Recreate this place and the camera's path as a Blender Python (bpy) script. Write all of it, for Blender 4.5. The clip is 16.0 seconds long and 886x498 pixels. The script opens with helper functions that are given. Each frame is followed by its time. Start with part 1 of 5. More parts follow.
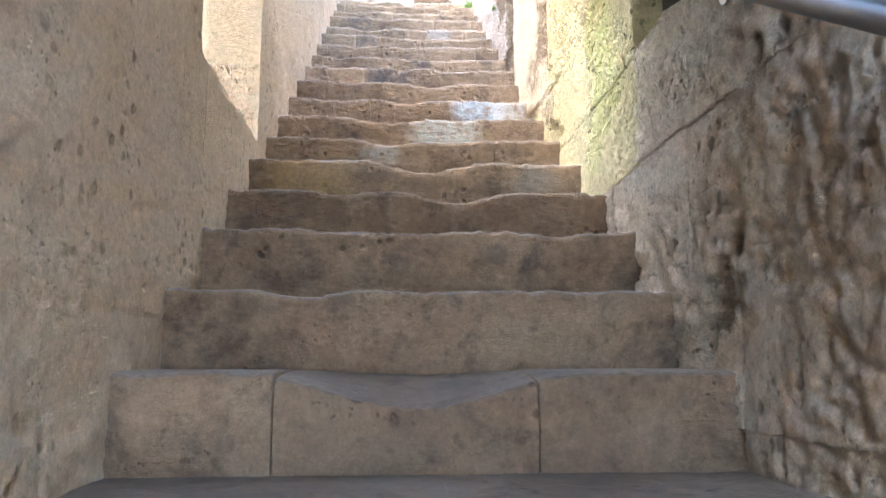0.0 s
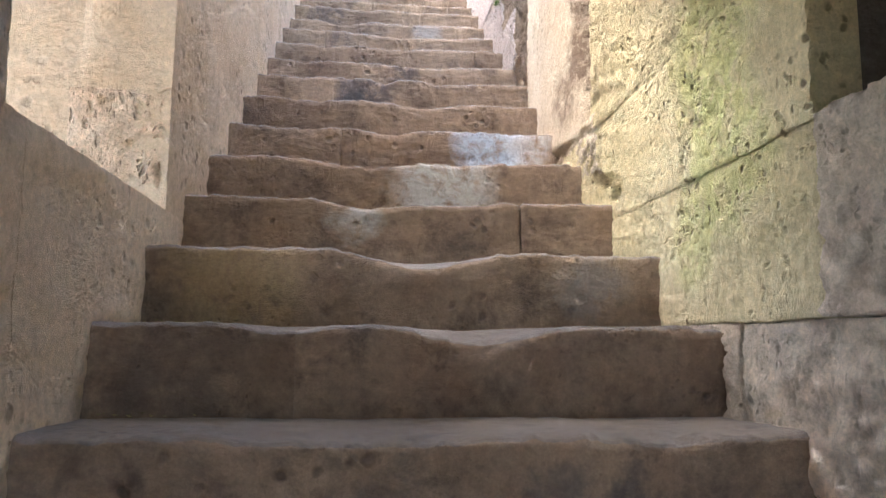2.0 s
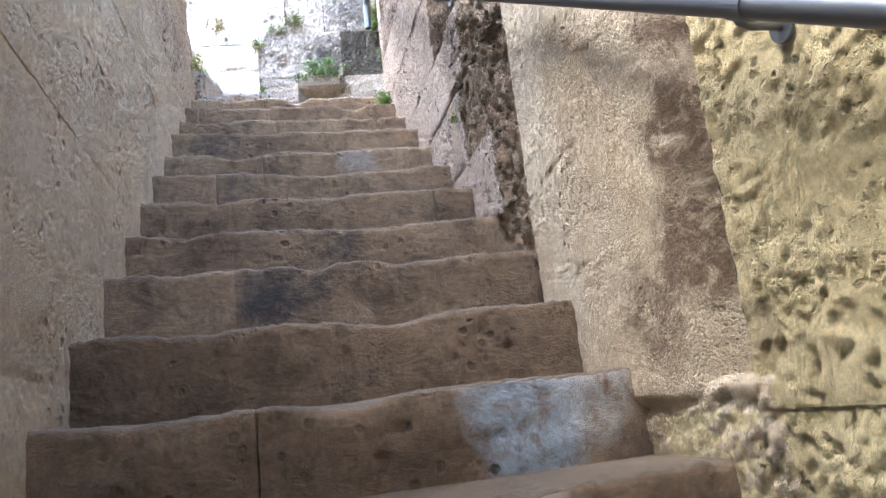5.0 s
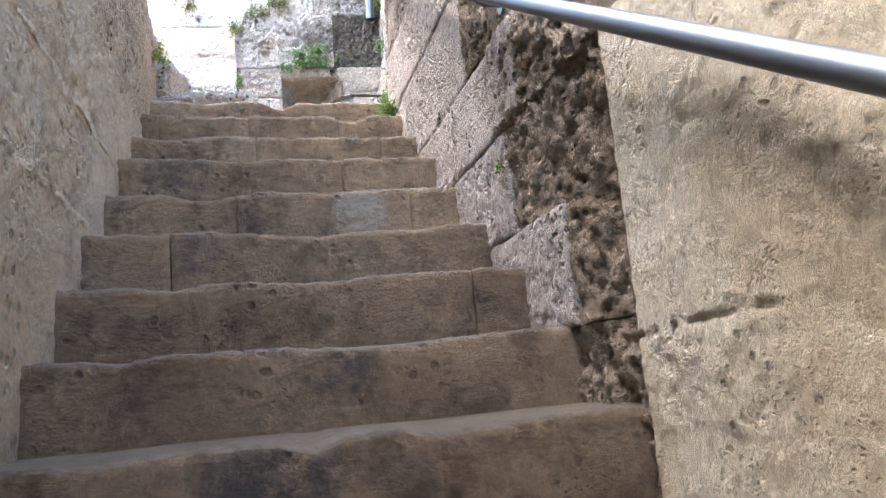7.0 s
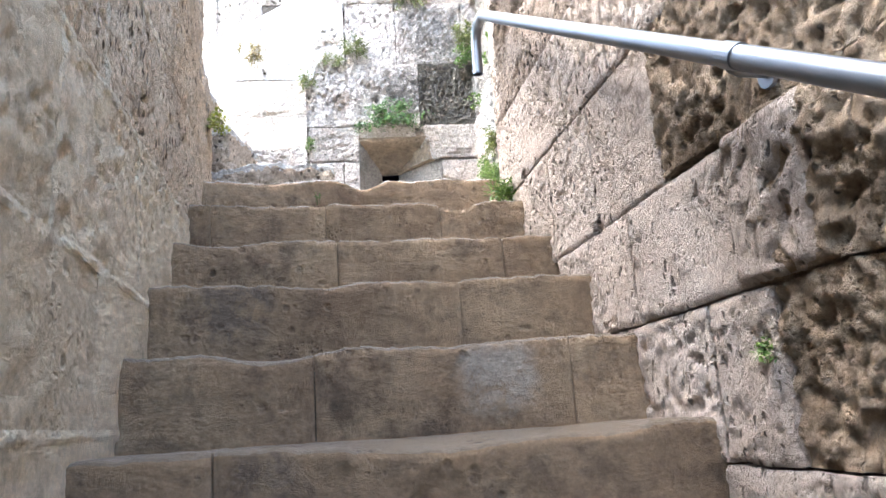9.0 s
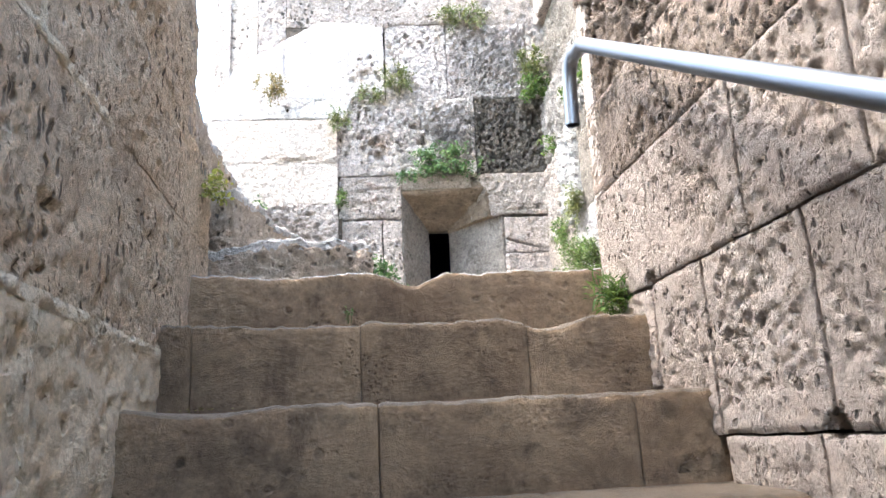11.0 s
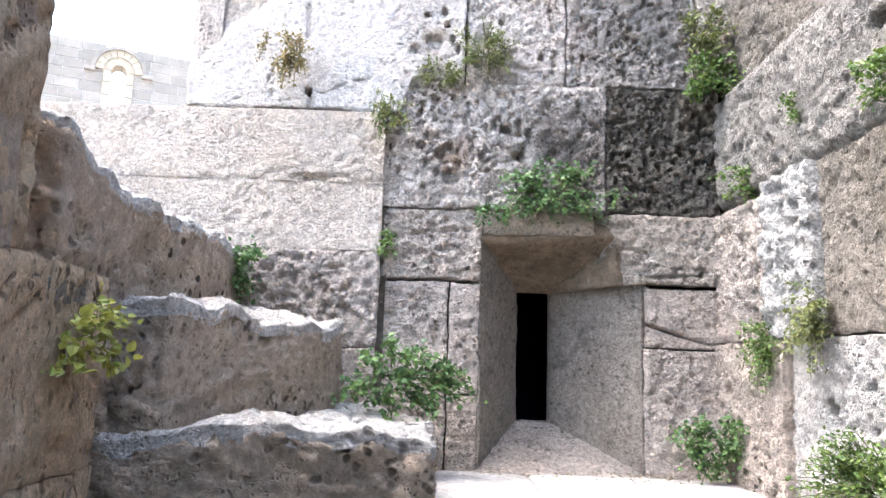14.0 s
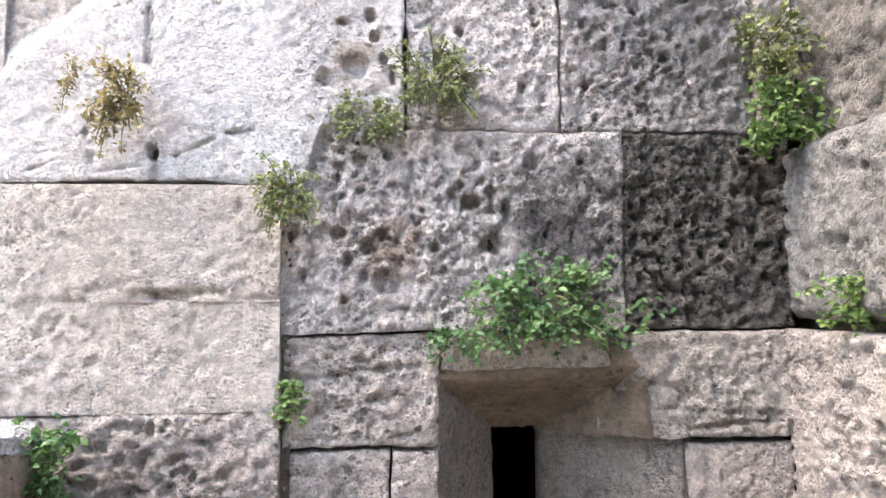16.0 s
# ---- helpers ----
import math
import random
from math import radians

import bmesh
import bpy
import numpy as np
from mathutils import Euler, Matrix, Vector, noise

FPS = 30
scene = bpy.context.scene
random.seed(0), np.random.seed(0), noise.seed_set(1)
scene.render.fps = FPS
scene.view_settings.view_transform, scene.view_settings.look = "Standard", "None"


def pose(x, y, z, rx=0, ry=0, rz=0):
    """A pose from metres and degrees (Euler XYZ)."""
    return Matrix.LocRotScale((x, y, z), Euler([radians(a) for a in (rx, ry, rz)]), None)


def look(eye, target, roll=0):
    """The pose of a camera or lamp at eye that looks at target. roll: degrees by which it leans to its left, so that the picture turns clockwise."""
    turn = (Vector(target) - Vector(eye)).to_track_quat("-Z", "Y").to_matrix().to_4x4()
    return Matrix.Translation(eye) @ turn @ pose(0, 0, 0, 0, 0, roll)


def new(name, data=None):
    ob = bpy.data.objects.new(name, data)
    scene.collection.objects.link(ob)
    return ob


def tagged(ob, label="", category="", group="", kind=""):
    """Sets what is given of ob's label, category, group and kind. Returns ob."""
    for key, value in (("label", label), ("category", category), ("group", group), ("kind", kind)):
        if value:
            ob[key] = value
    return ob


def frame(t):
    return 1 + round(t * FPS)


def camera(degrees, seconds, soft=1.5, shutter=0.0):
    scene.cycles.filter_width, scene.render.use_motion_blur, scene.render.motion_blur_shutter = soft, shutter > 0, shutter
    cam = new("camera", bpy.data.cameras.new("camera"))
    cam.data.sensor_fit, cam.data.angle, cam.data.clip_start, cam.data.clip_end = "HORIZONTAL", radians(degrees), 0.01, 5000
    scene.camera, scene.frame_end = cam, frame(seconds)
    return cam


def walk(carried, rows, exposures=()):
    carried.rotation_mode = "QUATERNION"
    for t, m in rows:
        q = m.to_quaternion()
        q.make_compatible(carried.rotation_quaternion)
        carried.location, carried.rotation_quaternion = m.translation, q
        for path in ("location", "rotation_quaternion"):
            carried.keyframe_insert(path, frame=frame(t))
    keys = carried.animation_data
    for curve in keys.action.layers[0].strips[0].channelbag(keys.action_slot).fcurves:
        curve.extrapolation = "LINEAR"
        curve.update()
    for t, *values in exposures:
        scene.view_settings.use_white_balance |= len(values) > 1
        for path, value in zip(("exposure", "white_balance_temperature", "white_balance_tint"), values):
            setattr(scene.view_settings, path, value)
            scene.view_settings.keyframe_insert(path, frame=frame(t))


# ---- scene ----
cam = camera(62.3, 16.0)
METRES, EYE, TILT, LEAN, TURN = 8.5, 1.1, 8.5, 0.0, 0.0
ROWS = [
    (0.0, 0.0, 0.0, 0.0, 0.0, 0.0, -0.0),
    (0.5, -0.0034, 0.032, 0.0103, 0.33, 0.02, -0.41),
    (1.0, -0.0082, 0.0604, 0.033, -2.52, -1.22, 1.41),
    (1.5, -0.0057, 0.0957, 0.0424, -2.54, -3.07, 0.45),
    (2.0, -0.0109, 0.1233, 0.0471, -2.11, -1.18, -0.84),
    (2.5, -0.017, 0.1467, 0.0652, -3.31, 4.35, -0.34),
    (3.0, -0.0133, 0.178, 0.0737, -7.74, 0.15, 1.7),
    (3.5, -0.0203, 0.2052, 0.087, -12.8, -0.86, 1.49),
    (4.0, -0.0273, 0.2324, 0.1067, -13.65, 0.1, 0.26),
    (4.5, -0.0235, 0.2599, 0.1134, -10.8, 4.58, 2.42),
    (5.0, -0.0261, 0.2831, 0.119, -8.6, 4.27, 5.31),
    (5.2, -0.032, 0.2878, 0.1254, -3.63, 4.67, 6.62),
    (7.3, -0.0305, 0.4008, 0.1815, -11.02, 1.87, 3.36),
    (7.5, -0.0303, 0.4127, 0.1853, -10.12, 2.37, 3.27),
    (8.0, -0.0307, 0.4438, 0.1944, -4.49, 2.53, 4.65),
    (8.5, -0.0449, 0.4731, 0.2129, -3.64, 3.17, 2.45),
    (8.7, -0.0442, 0.4825, 0.2195, -5.85, 3.93, 3.28),
    (10.8, -0.0501, 0.598, 0.2707, -5.39, 6.39, 1.12),
    (11.0, -0.0492, 0.6063, 0.2784, -3.74, 6.05, 2.18),
    (11.5, -0.0606, 0.6336, 0.2972, -3.83, 9.03, 2.7),
    (12.0, -0.0593, 0.6589, 0.3052, -7.8, 6.72, 0.2),
    (12.5, -0.0574, 0.6881, 0.3195, -6.97, 3.51, 0.1),
    (13.0, -0.0661, 0.7184, 0.3358, -5.3, 2.51, -1.59),
    (13.5, -0.0611, 0.7454, 0.343, -3.43, 1.39, -2.8),
    (14.0, -0.0595, 0.7751, 0.3549, -0.37, 0.87, -1.88),
    (14.5, -0.0668, 0.8054, 0.3735, -4.43, 1.36, -0.83),
    (15.0, -0.0593, 0.8286, 0.3846, -9.65, 1.2, 0.74),
    (15.5, -0.0543, 0.8538, 0.3948, -6.62, -2.0, 0.83),
    (16.0, -0.0553, 0.8814, 0.4088, -4.26, -3.51, -0.17),
]
walk(cam, [(t, pose(0, 0, EYE, TILT, LEAN, TURN) @ pose(METRES * x, METRES * y, METRES * z, 90 + pitch, roll, yaw)) for t, x, y, z, yaw, pitch, roll in ROWS],
     ((0.0, 5.45, 5700, 5), (0.5, 5.2, 5800, 7), (1.0, 5.1, 5950, 10), (1.5, 5.0, 6050, 11), (2.0, 4.95, 5950, 10), (2.5, 4.7, 5950, 7), (3.5, 4.62, 5950, 9), (5.0, 4.15, 5700, 6), (7.5, 4.0, 5950, 6), (8.5, 4.35, 6050, 5), (11.0, 3.97, 6200, 5), (11.5, 3.97, 6200, 6), (12.0, 3.75, 6100, 6), (12.5, 3.65, 6000, 6), (13.0, 3.75, 6050, 7), (14.0, 3.5, 6150, 9), (14.5, 3.58, 6350, 11), (15.0, 3.4, 6350, 11), (15.5, 3.25, 6350, 10), (16.0, 3.45, 6400, 11)))

# ---- light ----
world = bpy.data.worlds.new("sky")
scene.world = world
world.use_nodes = True
wn = world.node_tree
sky = wn.nodes.new("ShaderNodeTexSky")
sky.sky_type = "NISHITA"
sky.sun_disc = False
SUN_EL, SUN_AZ = 64.0, -95.0
sky.sun_elevation, sky.sun_rotation = radians(SUN_EL), radians(SUN_AZ)
sky.air_density, sky.dust_density = 1.2, 3.0
wn.nodes["Background"].inputs["Strength"].default_value = 0.15
wn.links.new(sky.outputs[0], wn.nodes["Background"].inputs["Color"])
sun = new("sun", bpy.data.lights.new("sun", "SUN"))
sun.data.energy, sun.data.angle, sun.data.color = 0.6, radians(60), (1.0, 0.95, 0.88)
az, el = radians(SUN_AZ), radians(SUN_EL)
sun.matrix_world = look((math.sin(az) * math.cos(el) * 30, math.cos(az) * math.cos(el) * 30, math.sin(el) * 30), (0, 0, 0))

# ---- plan ----
TURNED = radians(3.83)
U_LEFT, U_RIGHT = -0.583, 0.757
NOSE_S = {-1: 1.57, 0: 1.915, 1: 2.235, 2: 2.535, 3: 2.88, 4: 3.245, 5: 3.56, 6: 3.885, 7: 4.19, 8: 4.54, 9: 4.86, 10: 5.15, 11: 5.453, 12: 5.81, 13: 6.112, 14: 6.44, 15: 6.77, 16: 7.105}
NOSE_Z = {-1: 1.075, 0: 1.282, 1: 1.498, 2: 1.692, 3: 1.895, 4: 2.105, 5: 2.31, 6: 2.517, 7: 2.738, 8: 2.971, 9: 3.18, 10: 3.395, 11: 3.613, 12: 3.847, 13: 4.078, 14: 4.296, 15: 4.53, 16: 4.745}
for n in range(-2, -11, -1):
    NOSE_S[n], NOSE_Z[n] = NOSE_S[n + 1] - 0.33, NOSE_Z[n + 1] - 0.212


def W(u, s, z):
    """From the stair's own frame (across, along, up) to the world."""
    c, k = math.cos(TURNED), math.sin(TURNED)
    return Vector((u * c - s * k, u * k + s * c, z))


def on_right(s, z, d):
    return W(U_RIGHT - d, s, z)


def on_left(s, z, d):
    return W(U_LEFT + d, s, z)


def on_far(x, z, d):
    return Vector((x, 8.51 - d, z))


def on_far_left(a, z, d):
    return Vector((-0.70 - a, 8.475 - d, z))


def on_end(y, z, d):
    return Vector((0.45 - d, y, z))


# ---- materials ----


def stone(name, base, alt, dark, pits=0.5, pit_scale=28.0, grain=0.6, dark_amount=0.5, rough=0.92, blend=2.2, spots=(), grime=0.45, tone=0.5, speck=0.8, cover=0.0, stain=0.0, crisp=0.0, tall=1.0):
    """Weathered limestone: two tones in soft blotches, dark crusts, mottling, pits at two sizes with their shade
    painted in, and fine grain.
    """
    m = bpy.data.materials.new(name)
    m.use_nodes = True
    nt = m.node_tree
    bsdf = nt.nodes["Principled BSDF"]

    def put(v, socket):
        if isinstance(v, (float, int, tuple)):
            socket.default_value = v
        else:
            nt.links.new(v, socket)

    def mix(a, b, fac, mode="MIX"):
        n = nt.nodes.new("ShaderNodeMix")
        n.data_type, n.blend_type = "RGBA", mode
        put(fac, n.inputs[0]), put(a, n.inputs[6]), put(b, n.inputs[7])
        return n.outputs[2]

    def ramp(src, lo, hi):
        n = nt.nodes.new("ShaderNodeMapRange")
        n.inputs[1].default_value, n.inputs[2].default_value = lo, hi
        nt.links.new(src, n.inputs[0])
        return n.outputs[0]

    def calc(op, a, b=0.0, c=0.0):
        n = nt.nodes.new("ShaderNodeMath")
        n.operation = op
        for v, s in zip((a, b, c), n.inputs):
            put(v, s)
        return n.outputs[0]

    def vcalc(op, a, b, c=(0, 0, 0)):
        n = nt.nodes.new("ShaderNodeVectorMath")
        n.operation = op
        for v, s in zip((a, b, c), n.inputs):
            put(v, s)
        return n.outputs[1] if op == "DISTANCE" else n.outputs[0]

    geo = nt.nodes.new("ShaderNodeNewGeometry").outputs["Position"]
    info = nt.nodes.new("ShaderNodeObjectInfo").outputs["Random"]

    def noise_at(scale, detail=6.0, r=0.6, dist=0.0, color=False):
        n = nt.nodes.new("ShaderNodeTexNoise")
        for k, v in (("Scale", scale), ("Detail", detail), ("Roughness", r), ("Distortion", dist)):
            n.inputs[k].default_value = v
        nt.links.new(geo, n.inputs["Vector"])
        return n.outputs["Color" if color else "Fac"]

    drawn = vcalc("MULTIPLY", geo, (1.0, 1.0, 1.0 / tall))  # pits drawn out upwards

    def cells(scale, bend):
        v = nt.nodes.new("ShaderNodeTexVoronoi")
        v.inputs["Scale"].default_value = scale
        nt.links.new(vcalc("MULTIPLY_ADD", noise_at(scale * 0.4, 3, color=True), (bend, bend, bend), drawn), v.inputs["Vector"])
        return v.outputs["Distance"]

    warped = vcalc("SUBTRACT", vcalc("MULTIPLY_ADD", noise_at(7.0, 6, 0.65, color=True), (0.2, 0.2, 0.2), geo), (0.1, 0.1, 0.1))
    col = mix((*base, 1), (*alt, 1), ramp(noise_at(blend, 6, 0.62), 0.34, 0.66))
    col = mix(col, tuple(0.6 * x + 0.4 * y for x, y in zip(base, dark)) + (1,), calc("MULTIPLY", ramp(noise_at(11.0, 7, 0.7, 0.3), 0.48, 0.72), 0.4))
    col = mix(col, (*dark, 1), calc("MULTIPLY", ramp(noise_at(3.7, 10, 0.72, 0.5), 0.55, 0.68), dark_amount))
    if stain:
        col = mix(col, tuple(min(0.8, 1.45 * x) for x in alt) + (1,), calc("MULTIPLY", ramp(noise_at(5.3, 7, 0.66, 0.5), 0.54, 0.66), 0.7 * stain))
        col = mix(col, tuple(1.25 * x for x in dark) + (1,), calc("MULTIPLY", ramp(noise_at(7.1, 9, 0.72, 0.25), 0.50, 0.63), stain))
        col = mix(col, tuple(0.5 * x for x in dark) + (1,), calc("MULTIPLY", ramp(noise_at(13.0, 7, 0.7, 0.4), 0.62, 0.70), stain))
    patchy = ramp(noise_at(16.0, 8, 0.7, 0.6), 0.34, 0.52)
    for (sx, sy, sz), radius, tint, much in spots:
        near = ramp(vcalc("DISTANCE", warped, (sx, sy, sz)), radius * 1.08, radius * 0.6)
        col = mix(col, (*tint, 1), calc("MULTIPLY", calc("MULTIPLY", near, patchy), much))
    col = mix(col, mix((0.42, 0.42, 0.42, 1), (1.45, 1.43, 1.41, 1), ramp(noise_at(48, 10, 0.8), 0.29, 0.71)), speck, "MULTIPLY")
    col = mix(col, mix((0.6, 0.6, 0.6, 1), (1.3, 1.3, 1.3, 1), ramp(noise_at(150, 6, 0.8), 0.32, 0.68)), 0.6 * speck, "MULTIPLY")
    col = mix(col, mix((0.74, 0.72, 0.70, 1), (1.16, 1.16, 1.16, 1), info), tone, "MULTIPLY")
    where = ramp(noise_at(3.1, 5, 0.6), 0.40 + cover, 0.60 + cover)
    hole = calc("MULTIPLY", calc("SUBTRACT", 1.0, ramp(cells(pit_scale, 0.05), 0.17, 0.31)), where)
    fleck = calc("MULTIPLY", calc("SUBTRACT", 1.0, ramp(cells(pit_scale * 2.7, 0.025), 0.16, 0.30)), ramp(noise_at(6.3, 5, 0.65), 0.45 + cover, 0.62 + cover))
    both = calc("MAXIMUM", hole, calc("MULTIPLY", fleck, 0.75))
    # paint the pits' shade dark, as soft light hardly darkens them
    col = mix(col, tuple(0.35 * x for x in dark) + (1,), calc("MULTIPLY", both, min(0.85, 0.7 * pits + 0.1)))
    col = mix(col, tuple(0.55 * x for x in dark) + (1,), calc("MULTIPLY", ramp(noise_at(17.0, 9, 0.75, 0.3), 0.58, 0.70), grime))
    high = calc("MULTIPLY_ADD", both, -pits, calc("MULTIPLY", noise_at(34, 11, 0.78), grain * 1.5))
    if crisp:
        # sugary crystalline surface: pinprick hollows with painted shade, and bright grains
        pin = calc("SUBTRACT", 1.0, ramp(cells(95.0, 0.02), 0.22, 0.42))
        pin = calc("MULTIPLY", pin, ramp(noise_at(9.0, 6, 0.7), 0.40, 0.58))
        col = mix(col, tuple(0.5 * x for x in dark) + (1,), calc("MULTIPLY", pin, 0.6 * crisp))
        col = mix(col, mix((0.55, 0.55, 0.55, 1), (1.35, 1.35, 1.35, 1), ramp(noise_at(85, 8, 0.75), 0.40, 0.60)), 0.7 * crisp, "MULTIPLY")
        high = calc("MULTIPLY_ADD", pin, -0.5 * crisp, calc("MULTIPLY_ADD", noise_at(90, 6, 0.7), 0.7 * crisp, high))
    bump = nt.nodes.new("ShaderNodeBump")
    bump.inputs["Strength"].default_value, bump.inputs["Distance"].default_value = 1.0, 0.03
    nt.links.new(high, bump.inputs["Height"])
    nt.links.new(bump.outputs[0], bsdf.inputs["Normal"])
    nt.links.new(col, bsdf.inputs["Base Color"])
    bsdf.inputs["Roughness"].default_value = rough
    bsdf.inputs["Specular IOR Level"].default_value = 0.3
    return m


def plain(name, color, rough=0.6, metal=0.0):
    m = bpy.data.materials.new(name)
    m.use_nodes = True
    b = m.node_tree.nodes["Principled BSDF"]
    b.inputs["Base Color"].default_value = (*color, 1)
    b.inputs["Roughness"].default_value, b.inputs["Metallic"].default_value = rough, metal
    return m


# paints the plaster groove's shade, and the dark brown stone beside it
GROOVE_SHADE_BROWN = (0.20, 0.135, 0.085)
SKY_GLEAM, ALGAE, SOOT, PALE_GLEAM = (0.46, 0.53, 0.60), (0.60, 0.60, 0.22), (0.05, 0.05, 0.055), (0.66, 0.66, 0.64)
# first three spots paint a bluish light patch across steps 5 and 6
STEP = stone("step_stone", (0.20, 0.132, 0.082), (0.34, 0.238, 0.148), (0.032, 0.023, 0.018), 0.9, 21, 0.8, 0.6, speck=0.5, grime=0.4, stain=0.45, cover=0.09, tone=0.7, spots=(
    (W(0.46, 3.88, 2.42), 0.16, SKY_GLEAM, 0.9), (W(0.62, 3.88, 2.45), 0.12, PALE_GLEAM, 0.6), (W(0.24, 3.56, 2.22), 0.20, (0.50, 0.50, 0.46), 0.75),
    (W(-0.06, 4.54, 2.92), 0.15, SOOT, 0.65), (W(-0.1, 4.54, 2.82), 0.1, SOOT, 0.6), (W(0.15, 4.86, 3.11), 0.09, SOOT, 0.6), (W(-0.35, 6.1, 4.02), 0.15, SOOT, 0.6),
    (W(-0.07, 3.24, 2.03), 0.09, (0.42, 0.40, 0.36), 0.7), (W(0.57, 2.88, 1.81), 0.11, (0.24, 0.22, 0.19), 0.6), (W(0.02, 2.23, 1.40), 0.07, SOOT, 0.4), (W(0.3, 2.23, 1.41), 0.05, SOOT, 0.45), (W(0.42, 2.23, 1.40), 0.05, SOOT, 0.45),
    (W(-0.4, 2.53, 1.60), 0.16, (0.12, 0.09, 0.07), 0.4), (W(-0.35, 2.88, 1.80), 0.20, (0.50, 0.36, 0.17), 0.5), (W(-0.22, 5.45, 3.55), 0.09, SOOT, 0.5), (W(0.36, 5.81, 3.75), 0.12, (0.40, 0.37, 0.33), 0.5)))
# tread and nose colours: wear, toned apart from risers to give skylit rims
TREAD = stone("worn_lit_tread", (0.16, 0.115, 0.078), (0.26, 0.20, 0.143), (0.055, 0.039, 0.028), 0.9, 24, 0.9, 0.7, rough=0.5, stain=0.3, speck=0.5, cover=0.1)
# top step's tread, paled further for the sky's light on it
SKYLIT_TREAD = stone("skylit_worn_tread", (0.36, 0.325, 0.29), (0.46, 0.425, 0.39), (0.15, 0.125, 0.10), 0.7, 24, 0.8, 0.6, rough=0.65, stain=0.3, crisp=0.4)
LANDING = stone("landing_stone", (0.50, 0.465, 0.43), (0.57, 0.545, 0.52), (0.28, 0.245, 0.21), 0.25, 30, 0.4, 0.4)
PALE = stone("pale_stone", (0.66, 0.555, 0.475), (0.74, 0.645, 0.57), (0.22, 0.18, 0.15), 1.2, 30, 1.3, 0.5, stain=0.12, crisp=0.8)
SANDY = stone("sandy_stone", (0.60, 0.50, 0.41), (0.66, 0.57, 0.49), (0.36, 0.295, 0.24), 0.25, 34, 0.7, 0.35, tone=0.15, crisp=0.6)
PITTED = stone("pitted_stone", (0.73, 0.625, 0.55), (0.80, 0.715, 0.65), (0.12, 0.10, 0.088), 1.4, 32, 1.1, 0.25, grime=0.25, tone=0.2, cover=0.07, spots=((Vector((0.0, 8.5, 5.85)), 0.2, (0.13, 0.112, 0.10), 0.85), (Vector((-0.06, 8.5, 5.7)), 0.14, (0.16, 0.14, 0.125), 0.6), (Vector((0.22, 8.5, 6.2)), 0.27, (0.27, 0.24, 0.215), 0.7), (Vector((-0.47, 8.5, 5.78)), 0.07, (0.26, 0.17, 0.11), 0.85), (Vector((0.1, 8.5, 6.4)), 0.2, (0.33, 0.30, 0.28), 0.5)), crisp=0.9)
UPPER = stone("upper_pale_stone", (0.73, 0.64, 0.57), (0.79, 0.715, 0.655), (0.38, 0.315, 0.26), 0.8, 34, 0.8, 0.2, tone=0.1, grime=0.15, crisp=0.5, cover=0.05, spots=((Vector((-0.54, 8.48, 6.19)), 0.06, (0.33, 0.24, 0.16), 0.7), (Vector((-0.80, 8.46, 5.97)), 0.16, (0.60, 0.60, 0.585), 0.6), (Vector((-1.0, 8.46, 5.95)), 0.12, (0.62, 0.61, 0.60), 0.5)))
LINTEL = stone("bedded_lintel_stone", (0.54, 0.455, 0.38), (0.62, 0.54, 0.465), (0.14, 0.115, 0.095), 0.8, 34, 1.1, 0.4, crisp=0.8, stain=0.15)
GREY = stone("grey_weathered_stone", (0.33, 0.30, 0.27), (0.42, 0.385, 0.35), (0.15, 0.13, 0.115), 0.5, 30, 0.9, 0.6, crisp=0.7, stain=0.2, blend=3.5)
WORM_EATEN = stone("worm_eaten_limestone", (0.33, 0.25, 0.195), (0.43, 0.34, 0.275), (0.085, 0.06, 0.045), 1.7, 28, 1.1, 0.45, crisp=0.4, tall=1.5, cover=-0.06, grime=0.45)
HONEYCOMB = stone("honeycombed_stone", (0.18, 0.13, 0.096), (0.27, 0.205, 0.16), (0.06, 0.045, 0.034), 1.3, 26, 1.2, 0.5, stain=0.3, crisp=0.5)
POINTING = stone("lime_pointing", (0.73, 0.595, 0.42), (0.79, 0.67, 0.50), (0.45, 0.34, 0.22), 0.6, 26, 0.8, 0.3, speck=0.4)
BLACKENED = stone("blackened_stone", (0.16, 0.14, 0.12), (0.27, 0.235, 0.19), (0.045, 0.04, 0.035), 1.4, 40, 1.2, 0.85, crisp=1.0)
DARK_STONE = stone("dark_stone", (0.26, 0.225, 0.185), (0.35, 0.305, 0.26), (0.10, 0.088, 0.075), 0.6, 32, 0.8, 0.75, crisp=0.6)
# chalky wall stone; also paints sky light onto the winding steps' tops
CHALKY_AND_SKYLIT = stone("chalky_and_skylit_stone", (0.76, 0.74, 0.715), (0.56, 0.525, 0.485), (0.28, 0.25, 0.225), 1.0, 20, 0.7, 0.5, crisp=0.6)
LEFT = stone("left_wall_stone", (0.69, 0.535, 0.35), (0.75, 0.61, 0.435), (0.37, 0.26, 0.155), 0.9, 19, 0.8, 0.4, blend=1.2, grime=0.25, tone=0.25, speck=0.5, cover=0.06, stain=0.15)
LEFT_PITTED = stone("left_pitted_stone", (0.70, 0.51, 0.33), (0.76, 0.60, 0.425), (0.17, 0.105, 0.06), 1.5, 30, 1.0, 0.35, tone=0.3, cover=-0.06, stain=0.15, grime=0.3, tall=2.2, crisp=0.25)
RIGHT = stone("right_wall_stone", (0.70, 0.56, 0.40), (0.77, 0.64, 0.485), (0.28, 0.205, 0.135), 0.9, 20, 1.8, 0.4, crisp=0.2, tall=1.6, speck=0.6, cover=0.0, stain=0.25)
